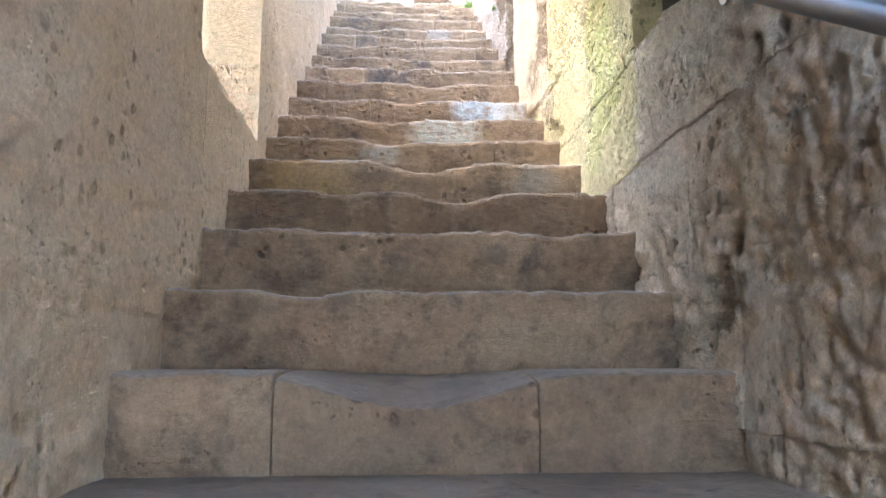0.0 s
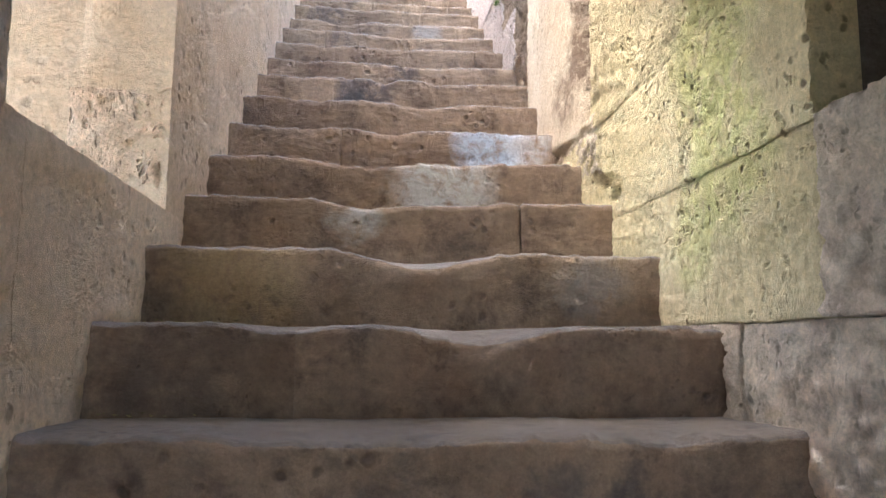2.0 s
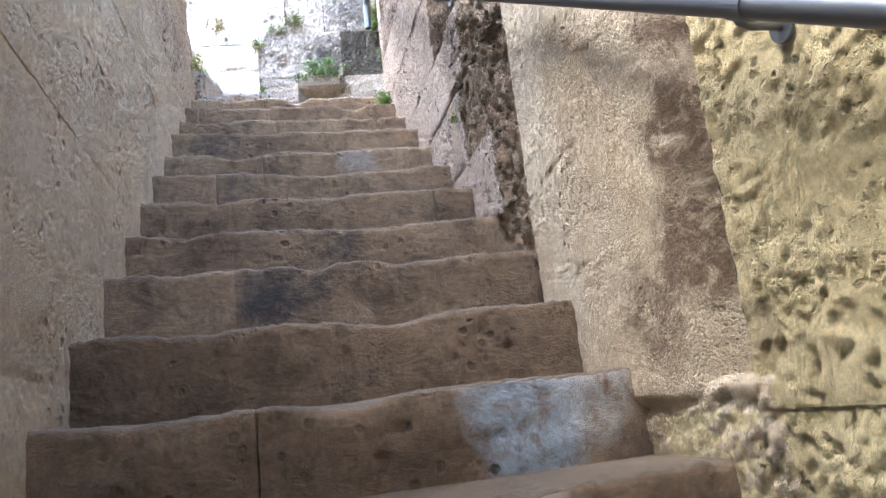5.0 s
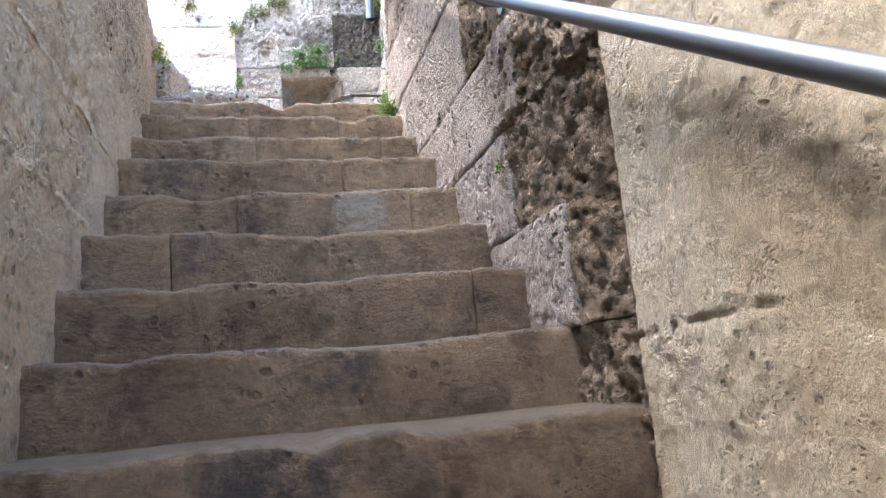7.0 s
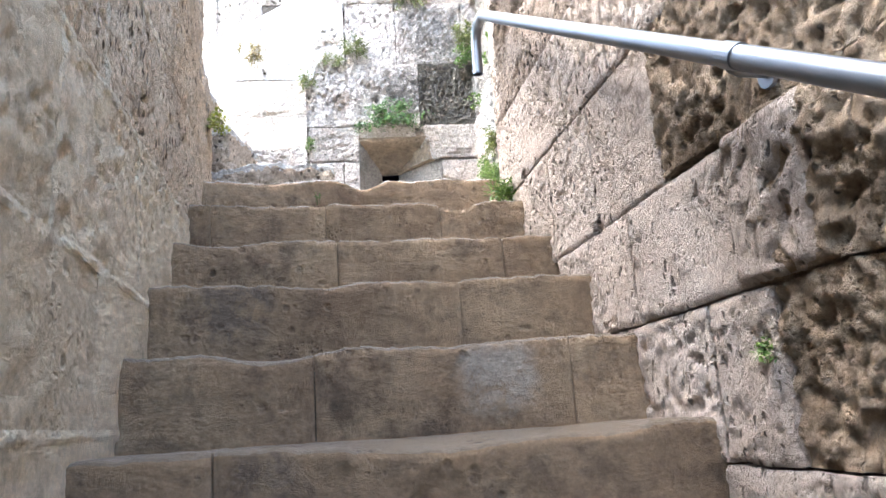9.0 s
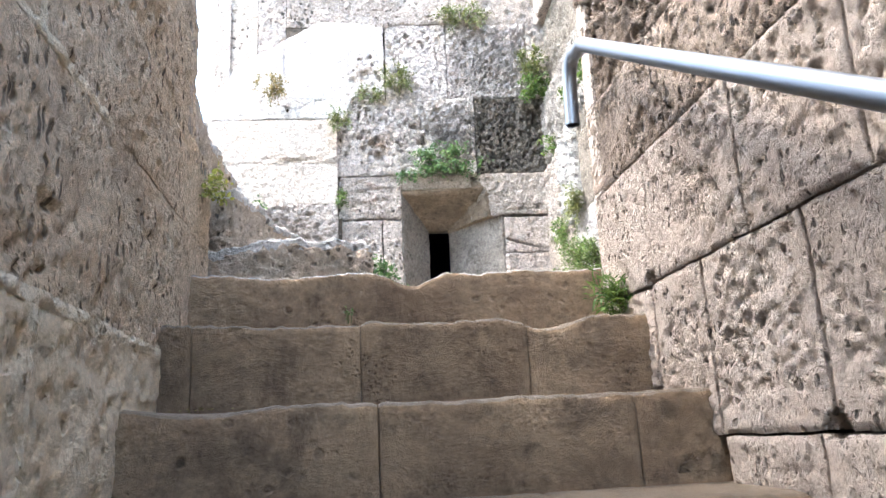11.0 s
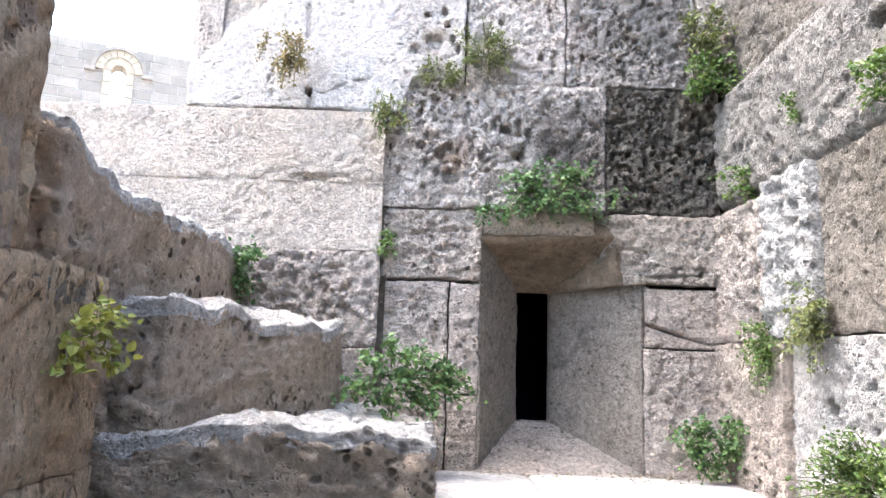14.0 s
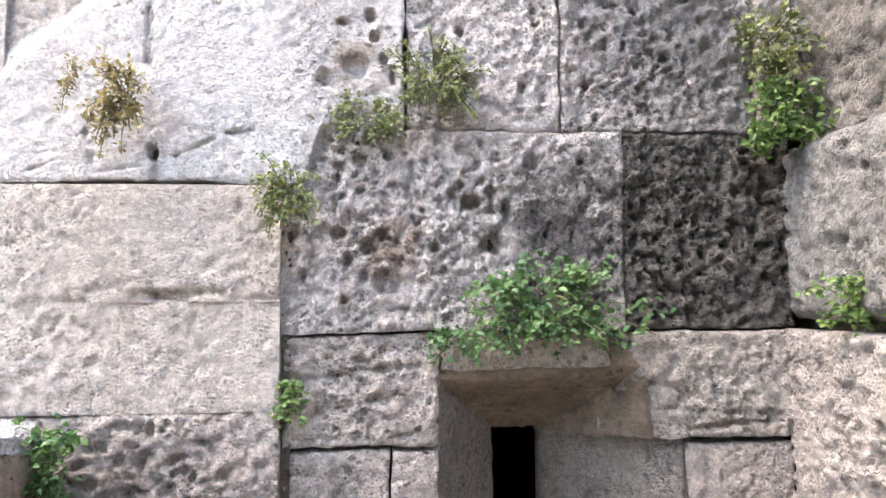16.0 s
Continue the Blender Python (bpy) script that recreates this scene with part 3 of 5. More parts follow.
# ---- right wall ----
wall_right = slabs("wall_right", MORTAR, [(-3.2, 7.12, -2.6, 2.03, -0.6, -0.07), (2.19, 7.12, 2.03, 3.9, -0.6, -0.07), (2.5, 7.12, 3.9, 5.3, -0.6, -0.07), (4.5, 7.12, 5.3, 7.0, -0.6, -0.07), (-3.2, 2.5, 3.9, 4.6, -0.6, -0.07), (2.5, 4.5, 5.3, 5.7, -0.6, -0.07), (-3.2, 1.0, 2.03, 3.9, -0.6, -0.07), (1.0, 2.19, 3.35, 3.9, -0.6, -0.07)], on_right)
R = on_right
rows = [  # (low, high, joints, material, face, rough, pits, cell)
    (-0.9, 0.95, (-3.0, -2.0, -1.1, -0.2, 0.6, 1.3, 2.2), RIGHT, 0.0, 0.014, 0.018, 0.06),
    (0.95, 1.34, (-3.0, -2.2, -1.4, -0.6, 0.1, 0.75, 1.55, 2.3), RIGHT, 0.006, 0.016, 0.022, 0.05),
    (1.34, 1.70, (-3.0, -2.1, -1.2, -0.4, 0.3, 0.95, 1.55, 1.80, 2.16, 2.46, 3.1), RIGHT, 0.0, 0.018, 0.028, 0.048),
    (1.70, 2.06, (-3.0, -2.3, -1.5, -0.7, 0.0, 0.6, 1.2, 1.82, 2.165), RIGHT, 0.004, 0.020, 0.034, 0.055),
    (1.70, 2.05, (2.165, 2.45, 2.74, 3.4), YELLOW, 0.0, 0.009, 0.012, 0.034),
    (2.05, 2.40, (2.165, 2.74, 3.12, 3.46, 3.9), YELLOW, 0.0, 0.009, 0.012, 0.034),
    (2.40, 2.80, (2.165, 2.75, 3.25, 3.44), YELLOW, 0.004, 0.008, 0.012, 0.036),
    (2.80, 3.35, (2.165, 2.9, 3.44), YELLOW, 0.0, 0.010, 0.02, 0.05),
    (3.35, 3.9, (0.98, 1.8, 2.6, 3.44), YELLOW, 0.004, 0.01, 0.02, 0.05),
    (2.06, 2.75, (-3.0, -1.9, -0.8, 0.2, 1.0), RIGHT, 0.0, 0.012, 0.02, 0.055),
    (2.75, 3.35, (-3.0, -1.5, -0.2, 1.0), RIGHT, 0.0, 0.012, 0.02, 0.055),
    (3.35, 3.9, (-3.0, -1.4, 0.0, 0.98), RIGHT, 0.0, 0.012, 0.02, 0.055),
    (2.75, 3.17, (4.50, 4.95, 5.4), RUBBLE, -0.02, 0.03, 0.05, 0.085),
    (3.17, 3.51, (4.50, 4.80), RUBBLE, -0.01, 0.03, 0.05, 0.085),
    (3.17, 3.51, (4.80, 5.12, 5.5), ROSY, 0.0, 0.008, 0.012, 0.04),
    (3.51, 3.86, (4.50, 4.88, 5.19), RUBBLE, -0.012, 0.032, 0.055, 0.09),
    (3.86, 4.2, (4.50, 4.90, 5.22), RUBBLE, 0.0, 0.026, 0.05, 0.08),
    (4.2, 4.62, (4.50, 5.0, 5.56), RUBBLE, 0.0, 0.02, 0.04, 0.07),
    (3.51, 3.86, (5.19, 5.44, 6.05), ROSY, 0.0, 0.01, 0.02, 0.05),
    (3.86, 4.18, (5.29, 5.785, 6.05, 6.4), ROSY, 0.004, 0.007, 0.015, 0.04),
    (4.18, 4.60, (5.56, 6.00, 6.41, 6.71), ROSY, 0.0, 0.006, 0.018, 0.03),
    (4.60, 4.975, (5.2, 5.79, 6.18, 6.675, 7.095), ROSY, 0.003, 0.006, 0.018, 0.03),
    (4.975, 5.30, (4.50, 5.1, 5.85, 6.515, 7.10), WORM_EATEN, 0.0, 0.009, 0.024, 0.034),
    (5.30, 5.72, (4.5, 5.4, 6.1, 6.62, 7.09), HONEYCOMB, -0.01, 0.03, 0.07, 0.065),
    (5.72, 6.3, (4.5, 5.3, 6.0, 6.5, 7.10), HONEYCOMB, 0.0, 0.03, 0.06, 0.08),
    (6.3, 7.0, (4.5, 5.4, 6.2, 7.09), HONEYCOMB, 0.0, 0.014, 0.03, 0.06),
]
for low, high, cuts, mat, face, rough, pits, cell in rows:
    for a0, a1 in zip(cuts, cuts[1:]):
        coarse = a1 < 0.4 or low > 6.2
        block(wall_right, R, a0, a1, low, high, mat, face + 0.008 * noise.noise(Vector((a0 * 3, low * 5, 1))), 0.1, rough, pits, cell, 0.05 if coarse else 0.0075 if mat is YELLOW else 0.010, 0.006 if mat in (ROSY, WORM_EATEN) else 0.003, 0.007 if mat in (ROSY, WORM_EATEN) else 0.0006 if mat is YELLOW else 0.002, shift=(-0.004, -0.004, 0.004, 0.004) if mat is ROSY else (0, 0, 0, 0),
              holes=[k for k in ((1.64, 1.25, 0.085, 0.10, 0.06), (1.72, 1.14, 0.07, 0.06, 0.05), (1.58, 1.36, 0.06, 0.05, 0.05), (6.0, 4.19, 0.035, 0.02, 0.07), (6.70, 4.61, 0.035, 0.022, 0.07), (3.30, 2.19, 0.09, 0.022, 0.06), (3.20, 2.13, 0.05, 0.02, 0.05), (3.39, 2.22, 0.05, 0.03, 0.04), (2.75, 2.45, 0.05, 0.012, 0.03), (2.6, 2.46, 0.012, 0.05, 0.03), (2.67, 2.52, 0.01, 0.03, 0.03)) if a0 - 0.1 < k[0] < a1 + 0.1 and low - 0.1 < k[1] < high + 0.1],
              cracks=((2.74, 2.36, 2.71, 2.20, 0.010, 0.03), (2.71, 2.20, 2.73, 1.98, 0.010, 0.03), (2.5, 2.44, 3.1, 2.40, 0.006, 0.006)) if mat is YELLOW else ())
block(wall_right, R, 6.715, 7.095, 4.30, 4.60, ROSY, 0.0, 0.1, 0.009, 0.018, 0.03, 0.009, 0.006, 0.009)
block(wall_right, R, 5.02, 5.29, 3.86, 4.2, ROSY, 0.015, 0.1, 0.012, 0.03, 0.06, 0.015)


def pilaster(s, z, d):
    """The plastered face swells between a groove at one side and a broken edge at the other."""
    t = (s - 3.44) / 1.06
    groove = 0.06 * math.exp(-(((s - 3.50 - 0.03 * math.sin(z * 3)) / 0.045) ** 2))
    return R(s, z, d - groove + 0.085 * math.sin(min(1.0, max(0.0, t * 1.15)) * math.pi * 0.87) ** 0.6 - 0.075)


block(wall_right, pilaster, 3.47, 4.52, 2.41, 3.9, PLASTER, 0.02, 0.12, 0.007, 0.0, 0.04, 0.009, 0.03, wander=0.012, cracks=((3.9, 3.135, 4.5, 3.12, 0.005, 0.010), (3.3, 2.80, 3.62, 2.86, 0.006, 0.010), (3.95, 2.81, 4.1, 2.80, 0.005, 0.006), (3.86, 3.3, 3.9, 3.6, 0.005, 0.006)), label="swelling lime plaster patch on the wall", name="plaster_patch")
block(wall_right, R, 3.38, 4.3, 2.24, 2.47, PLASTER, 0.004, 0.1, 0.016, 0.02, 0.04, 0.009, 0.02, name="plaster_patch")
block(wall_right, pilaster, 3.47, 4.52, 3.9, 5.3, PLASTER, 0.02, 0.12, 0.010, 0.008, 0.05, 0.04, 0.03, name="plaster_patch")
block(wall_right, R, 2.5, 3.46, 3.9, 5.3, YELLOW, 0.0, 0.1, 0.01, 0.0, 0.05, 0.06)
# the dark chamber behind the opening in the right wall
slabs("wall_chamber", DARK_STONE, [(0.6, 2.6, 1.7, 3.8, -2.1, -2.0), (0.6, 2.6, 1.7, 2.02, -2.0, -0.6), (0.6, 2.6, 3.36, 3.7, -2.0, -0.6), (0.5, 0.98, 1.7, 3.8, -2.0, -0.6), (2.2, 2.6, 1.7, 3.8, -2.0, -0.6)], on_right)

# ---- left wall ----
wall_left = slabs("wall_left", LEFT, [(-3.2, 7.40, -2.6, 1.97, -0.55, -0.035), (3.07, 7.40, 1.97, 5.18, -0.55, -0.035), (3.07, 3.9, 5.18, 5.6, -0.55, -0.035), (-3.2, 2.11, 1.97, 4.6, -0.55, -0.035), (2.11, 3.07, 3.3, 4.6, -0.55, -0.035), (3.9, 7.07, 5.18, 6.9, -0.55, -0.035)], on_left)
L = on_left
rows = [
    (-0.9, 1.2, (-3.0, -1.8, -0.6, 0.5, 1.3, 2.4), LEFT, 0.0, 0.006, 0.006, 0.06),
    (1.2, 1.62, (-3.0, -2.0, -1.0, 0.0, 0.8, 1.6, 2.7), LEFT, 0.0, 0.006, 0.006, 0.05),
    (1.62, 2.01, (-3.0, -1.6, -0.4, 0.6, 1.45, 2.21, 3.05, 3.4), LEFT, 0.003, 0.006, 0.006, 0.05),
    (2.01, 2.7, (-3.0, -1.4, 0.0, 1.2, 2.13), LEFT, 0.0, 0.009, 0.0, 0.06),
    (2.7, 3.3, (-3.0, -1.4, 0.2, 1.2, 2.13), LEFT, 0.0, 0.009, 0.0, 0.06),
    (2.01, 2.62, (3.05, 3.7, 4.2), LEFT, 0.0, 0.006, 0.006, 0.055),
    (2.62, 3.3, (3.05, 3.75, 4.55, 5.25), LEFT, 0.0, 0.006, 0.006, 0.055),
    (3.3, 3.66, (-3.0, 0.0, 2.2, 3.5, 4.25, 4.98, 5.8), LEFT, 0.002, 0.006, 0.006, 0.055),
    (3.66, 4.02, (-3.0, 0.0, 2.2, 3.6, 4.4, 4.97, 5.62, 6.4), LEFT, 0.0, 0.006, 0.006, 0.055),
    (4.02, 4.45, (3.07, 3.9, 4.7, 5.31, 5.98, 6.43, 6.95), LEFT, 0.002, 0.009, 0.012, 0.05),
    (4.45, 4.88, (3.07, 3.9, 4.9, 5.6, 6.30, 6.83, 7.42), LEFT_PITTED, 0.0, 0.008, 0.014, 0.032),
    (4.88, 5.20, (3.07, 3.9, 5.2, 5.9, 6.6, 7.18, 7.41), LEFT_PITTED, 0.002, 0.008, 0.015, 0.032),
    (5.20, 5.62, (3.9, 5.1, 5.9, 6.5, 7.10), LEFT_PITTED, 0.0, 0.012, 0.02, 0.06),
    (5.62, 6.9, (3.9, 5.2, 6.1, 7.06), LEFT_PITTED, 0.004, 0.014, 0.02, 0.06),
]
for low, high, cuts, mat, face, rough, pits, cell in rows:
    for a0, a1 in zip(cuts, cuts[1:]):
        coarse = a1 < 0.4 or low > 5.5
        block(wall_left, L, a0, a1, low, high, mat, face * 0.3 + 0.002 * noise.noise(Vector((a0 * 3, low * 5, 9))), 0.1, rough, pits, cell, 0.06 if coarse else 0.014, 0.004 if mat is LEFT_PITTED else 0.002, 0.0014 if mat is LEFT_PITTED else 0.0)
for a0, a1, b0, b1 in ((3.6, 6.45, 4.008, 4.034), (3.2, 5.9, 3.646, 3.672), (4.955, 4.982, 3.67, 4.01), (5.60, 5.624, 3.67, 4.01), (4.69, 4.714, 4.03, 4.44), (5.295, 5.32, 4.03, 4.44), (5.965, 5.987, 4.03, 4.44), (3.4, 6.9, 4.438, 4.464), (4.88, 4.91, 4.46, 4.87), (5.59, 5.615, 4.46, 4.87), (3.4, 6.3, 4.868, 4.894), (5.19, 5.215, 4.89, 5.19), (5.89, 5.912, 4.89, 5.19)):
    block(wall_left, L, a0, a1, b0, b1, POINTING, 0.003, 0.03, 0.010, 0.010, 0.05, 0.008, 0.003, 0.0, name="mortar_joint", wander=0.003)
# end faces of the left wall, seen from the landing
for z0, z1, s, mat in ((4.72, 5.19, 7.415, WEATHERED), (5.19, 5.75, 7.085, WEATHERED), (5.75, 6.88, 7.06, WEATHERED)):
    block(wall_left, lambda a, b, d, s=s: W(U_LEFT - a, s + d, b), 0.0, 0.54, z0, z1, mat, 0.0, 0.1, 0.012, 0.02, 0.06, 0.025, 0.03)
block(wall_left, lambda a, b, d: W(U_LEFT - a, b, 5.19 + d), 0.0, 0.54, 7.05, 7.42, DARK_STONE, 0.0, 0.05, 0.01, 0.0, 0.06, 0.03, 0.02)
# window through the left wall: sill, jambs and the lit splay beyond
window_wall = slabs("window_1", LEFT, [(2.05, 3.35, 1.85, 1.975, -1.6, -0.02), (3.08, 3.3, 1.95, 3.3, -0.30, -0.03), (3.27, 3.45, 1.95, 3.3, -1.6, -0.30), (2.0, 2.11, 1.95, 3.3, -0.6, -0.03), (1.7, 1.9, 1.95, 3.3, -1.6, -0.6), (1.7, 3.45, 3.3, 3.5, -1.6, -0.55)], on_left)
block(window_wall, lambda a, b, d: W(U_LEFT - b, a, 1.99 + d), 2.13, 3.05, 0.0, 1.0, LEFT, 0.0, 0.05, 0.006, 0.0, 0.05, 0.03, 0.02, name="window_sill", label="sloping worn stone sill")
block(window_wall, lambda a, b, d: W(U_LEFT - a, 3.055 - d, b), 0.0, 0.29, 1.99, 2.36, LEFT_PITTED, 0.006, 0.05, 0.014, 0.01, 0.05, 0.02, 0.02, name="jamb_stone")
block(window_wall, lambda a, b, d: W(U_LEFT - a, 3.055 - d, b), 0.0, 0.27, 2.36, 3.3, LEFT, 0.0, 0.05, 0.008, 0.0, 0.05, 0.03, 0.02, name="jamb_stone")
block(window_wall, lambda a, b, d: W(U_LEFT - a, 3.25 - d, b), 0.3, 1.6, 1.98, 3.3, LEFT_PITTED, 0.0, 0.05, 0.014, 0.02, 0.05, 0.018, 0.02, name="jamb_stone")

# ---- far wall with its loophole ----
X0, X1, SILL, TOP = -0.36, 0.178, 4.735, 5.50
wall_far = slabs("wall_far", MORTAR, [(-0.75, -0.40, 4.2, 7.6, -0.7, -0.06), (0.15, 0.75, 4.2, 7.6, -0.7, -0.06), (-0.40, 0.15, 5.6, 7.6, -0.7, -0.06), (-0.40, 0.15, 4.2, 4.70, -0.7, -0.06)], on_far)
F = on_far


def ease(x):
    x = max(0.0, min(1.0, x))
    return x * x * (3 - 2 * x)


for a0, a1, b0, b1, mat, face, rough, pits, cell in (
        (-0.70, -0.467, 5.03, 5.35, PALE, 0.0, 0.012, 0.016, 0.04), (-0.70, -0.467, 4.70, 5.03, PALE, 0.0, 0.012, 0.016, 0.04), (-0.467, X0, 4.98, 5.35, PALE, 0.002, 0.010, 0.014, 0.04), (-0.467, X0, 4.70, 4.98, PALE, 0.0, 0.010, 0.014, 0.04),
        (0.18, 0.46, 4.70, 5.148, PALE, 0.0, 0.010, 0.014, 0.04),
        (-0.70, X0, 5.355, 5.60, PALE, 0.004, 0.020, 0.014, 0.05), (0.02, 0.445, 5.362, 5.60, LINTEL, 0.006, 0.014, 0.012, 0.05), (X0, 0.02, 5.515, 5.60, LINTEL, 0.003, 0.012, 0.008, 0.05),
        (-0.715, 0.061, 5.60, 6.053, PITTED, 0.014, 0.018, 0.022, 0.03), (0.061, 0.46, 5.60, 6.053, BLACKENED, -0.004, 0.024, 0.045, 0.03),
        (-0.43, -0.078, 6.053, 6.52, PITTED, 0.004, 0.020, 0.018, 0.03), (-0.078, 0.385, 6.053, 6.52, PITTED, 0.0, 0.022, 0.018, 0.03), (0.385, 0.6, 6.053, 6.52, PALE, 0.01, 0.012, 0.02, 0.06),
        (-0.6, -0.05, 6.52, 6.98, PALE, 0.01, 0.012, 0.02, 0.06), (-0.05, 0.5, 6.52, 6.98, PALE, 0.0, 0.012, 0.02, 0.06), (-1.15, -0.2, 6.98, 7.6, PALE, 0.0, 0.01, 0.0, 0.06), (-0.2, 0.6, 6.98, 7.6, PALE, 0.0, 0.01, 0.0, 0.06)):
    eaten = [(PIT.uniform(a0 + 0.05, a1 - 0.05), PIT.uniform(b0 + 0.05, b1 - 0.05), PIT.uniform(0.005, 0.014), PIT.uniform(0.005, 0.016), 0.03) for _ in range(20)] if mat is PITTED else []
    top_edge, cut, split = None, None, ()
    if mat is PITTED and a0 < -0.6:
        eaten += [(-0.47, 5.712, 0.035, 0.03, 0.035), (-0.58, 5.819, 0.022, 0.014, 0.035), (-0.514, 5.79, 0.02, 0.02, 0.04), (-0.485, 5.815, 0.014, 0.018, 0.035), (-0.288, 5.889, 0.024, 0.02, 0.05), (-0.33, 5.91, 0.01, 0.01, 0.03), (-0.25, 5.797, 0.018, 0.016, 0.045), (-0.207, 5.868, 0.012, 0.03, 0.05), (-0.368, 5.785, 0.012, 0.014, 0.03), (-0.149, 5.98, 0.018, 0.018, 0.03), (-0.229, 5.797, 0.014, 0.03, 0.05), (-0.56, 5.76, 0.012, 0.02, 0.03)]
        # its upper corner is broken off, and a hollow is eaten out beside the dark stone
        top_edge = lambda a: -0.125 * (1 - ease((a + 0.665) / 0.05))
        cut = lambda a, b: 0.035 * math.exp(-(((a + 0.09) / 0.13) ** 2 + ((b - 5.80) / 0.12) ** 2))
    elif b0 == 5.362:
        # the lintel rounds back into the opening that is hewn in it
        cut = lambda a, b: 0.17 * ease((0.15 - a - 0.25 * (b - 5.48)) / 0.16) ** 1.6
        split = ((0.10, 5.49, 0.19, 5.47, 0.012, 0.02), (0.12, 5.43, 0.43, 5.41, 0.008, 0.012), (0.2, 5.385, 0.43, 5.40, 0.008, 0.014), (0.06, 5.44, 0.17, 5.52, 0.01, 0.014))
    elif b0 == 5.355:
        split = ((-0.69, 5.50, -0.40, 5.53, 0.012, 0.014), (-0.66, 5.42, -0.45, 5.47, 0.010, 0.012), (-0.62, 5.58, -0.52, 5.54, 0.008, 0.012))
    near = b1 < 6.6
    block(wall_far, F, a0, a1, b0, b1, mat, face, 0.12, rough, pits, cell, 0.0052 if near else 0.012, 0.006, 0.003, holes=eaten, crown=top_edge, carve=cut, cracks=split, wander=0.006)
block(wall_far, F, 0.186, 0.445, 5.19, 5.355, PALE, 0.004, 0.12, 0.010, 0.01, 0.04, 0.006, 0.012, 0.005, shift=(0.035, -0.042, 0, 0))
block(wall_far, F, 0.186, 0.445, 5.148, 5.222, PALE, 0.0, 0.12, 0.008, 0.004, 0.04, 0.006, 0.006, 0.003, shift=(0, 0, 0.0, -0.066))

# the splayed loophole: jambs, soffit and sill run back to a narrow slot
SLOT = (-0.208, -0.09, 4.886, 5.353)
DEEP = 0.28


def splay(name, near, far, mat, label):
    """A rough slanted face between two edges, with thickness behind it."""
    bm = bmesh.new()
    n = 24
    a, b = [Vector(p) for p in near], [Vector(p) for p in far]
    nrm = (a[1] - a[0]).cross(b[0] - a[0]).normalized()
    mid = (a[0] + a[1] + b[0] + b[1]) / 4 - Vector((-0.1, 8.6, 5.1))
    away = nrm if nrm.dot(mid) > 0 else -nrm
    grid = []
    for i in range(n + 1):
        row = []
        for j in range(n + 1):
            p0, p1 = a[0].lerp(a[1], i / n), b[0].lerp(b[1], i / n)
            p = p0.lerp(p1, j / n)
            row.append(bm.verts.new(p + nrm * (relief(p, 0.009, 0.0, 0.05) + (0.010 * noise.noise(Vector((p.x * 5, p.y * 25, p.z * 40))) if mat is SOFFIT else 0.0))))
        grid.append(row)
    for i in range(n):
        for j in range(n):
            bm.faces.new((grid[i][j], grid[i + 1][j], grid[i + 1][j + 1], grid[i][j + 1])).smooth = True
    rim = [grid[i][0] for i in range(n + 1)] + [grid[n][j] for j in range(1, n + 1)] + [grid[i][n] for i in range(n - 1, -1, -1)] + [grid[0][j] for j in range(n - 1, 0, -1)]
    behind = [bm.verts.new(v.co + away * 0.05) for v in rim]
    for k in range(len(rim)):
        m = (k + 1) % len(rim)
        bm.faces.new((rim[m], rim[k], behind[k], behind[m]))
    bm.faces.new(behind)
    bmesh.ops.recalc_face_normals(bm, faces=bm.faces)
    return link(name, bm, mat, wall_far, label)


yf, yb = 8.512, 8.51 + DEEP
# both jambs are darker than the pale wall face
splay("jamb_stone", [(X0, yf, SILL - 0.03), (X0, yf, TOP + 0.01)], [(SLOT[0], yb, SLOT[2] - 0.03), (SLOT[0], yb, SLOT[3] + 0.01)], DARK_STONE, "dark slanting jamb")
splay("jamb_stone", [(X1, yf, 5.38), (X1, yf, SILL - 0.03)], [(SLOT[1], yb, SLOT[3] + 0.01), (SLOT[1], yb, SLOT[2] - 0.03)], DARK_STONE, "dark slanting jamb")
splay("lintel_soffit", [(X0 - 0.01, yf, TOP), (0.10, yf, TOP + 0.02)], [(SLOT[0] - 0.01, yb, SLOT[3]), (SLOT[1] + 0.01, yb, SLOT[3])], SOFFIT, "slanting brown underside of the lintel in painted shade")
splay("lintel_soffit", [(0.10, yf, 5.36), (0.10, yf, TOP + 0.02)], [(SLOT[1] - 0.01, yb, 5.345), (SLOT[1] - 0.01, yb, 5.356)], SOFFIT, "slanting brown underside of the lintel in painted shade")
splay("loophole_sill", [(X1 + 0.02, yf - 0.02, SILL), (X0 - 0.02, yf - 0.02, SILL)], [(SLOT[1] + 0.01, yb, SLOT[2]), (SLOT[0] - 0.01, yb, SLOT[2])], PALE, "sloping pale stone sill")
bm = bmesh.new()
for x0, x1, z0, z1 in ((-0.40, SLOT[0], 4.6, 5.7), (SLOT[1], 0.15, 4.6, 5.7), (SLOT[0], SLOT[1], 4.6, SLOT[2]), (SLOT[0], SLOT[1], SLOT[3], 5.7)):
    box(bm, x0, x1, yb, yb + 0.035, z0, z1)
link("slot_stone", bm, DARK_STONE, wall_far)
# added black box behind the slot; its darkness is in the colour
slabs("wall_slot_backing", DARK, [(-1.0, 0.7, 4.2, 6.0, -2.3, -2.2), (-1.0, 0.7, 4.2, 4.5, -2.2, -0.62), (-1.0, 0.7, 5.8, 6.0, -2.2, -0.62), (-1.0, -0.7, 4.5, 5.8, -2.2, -0.62), (0.4, 0.7, 4.5, 5.8, -2.2, -0.62)], on_far)

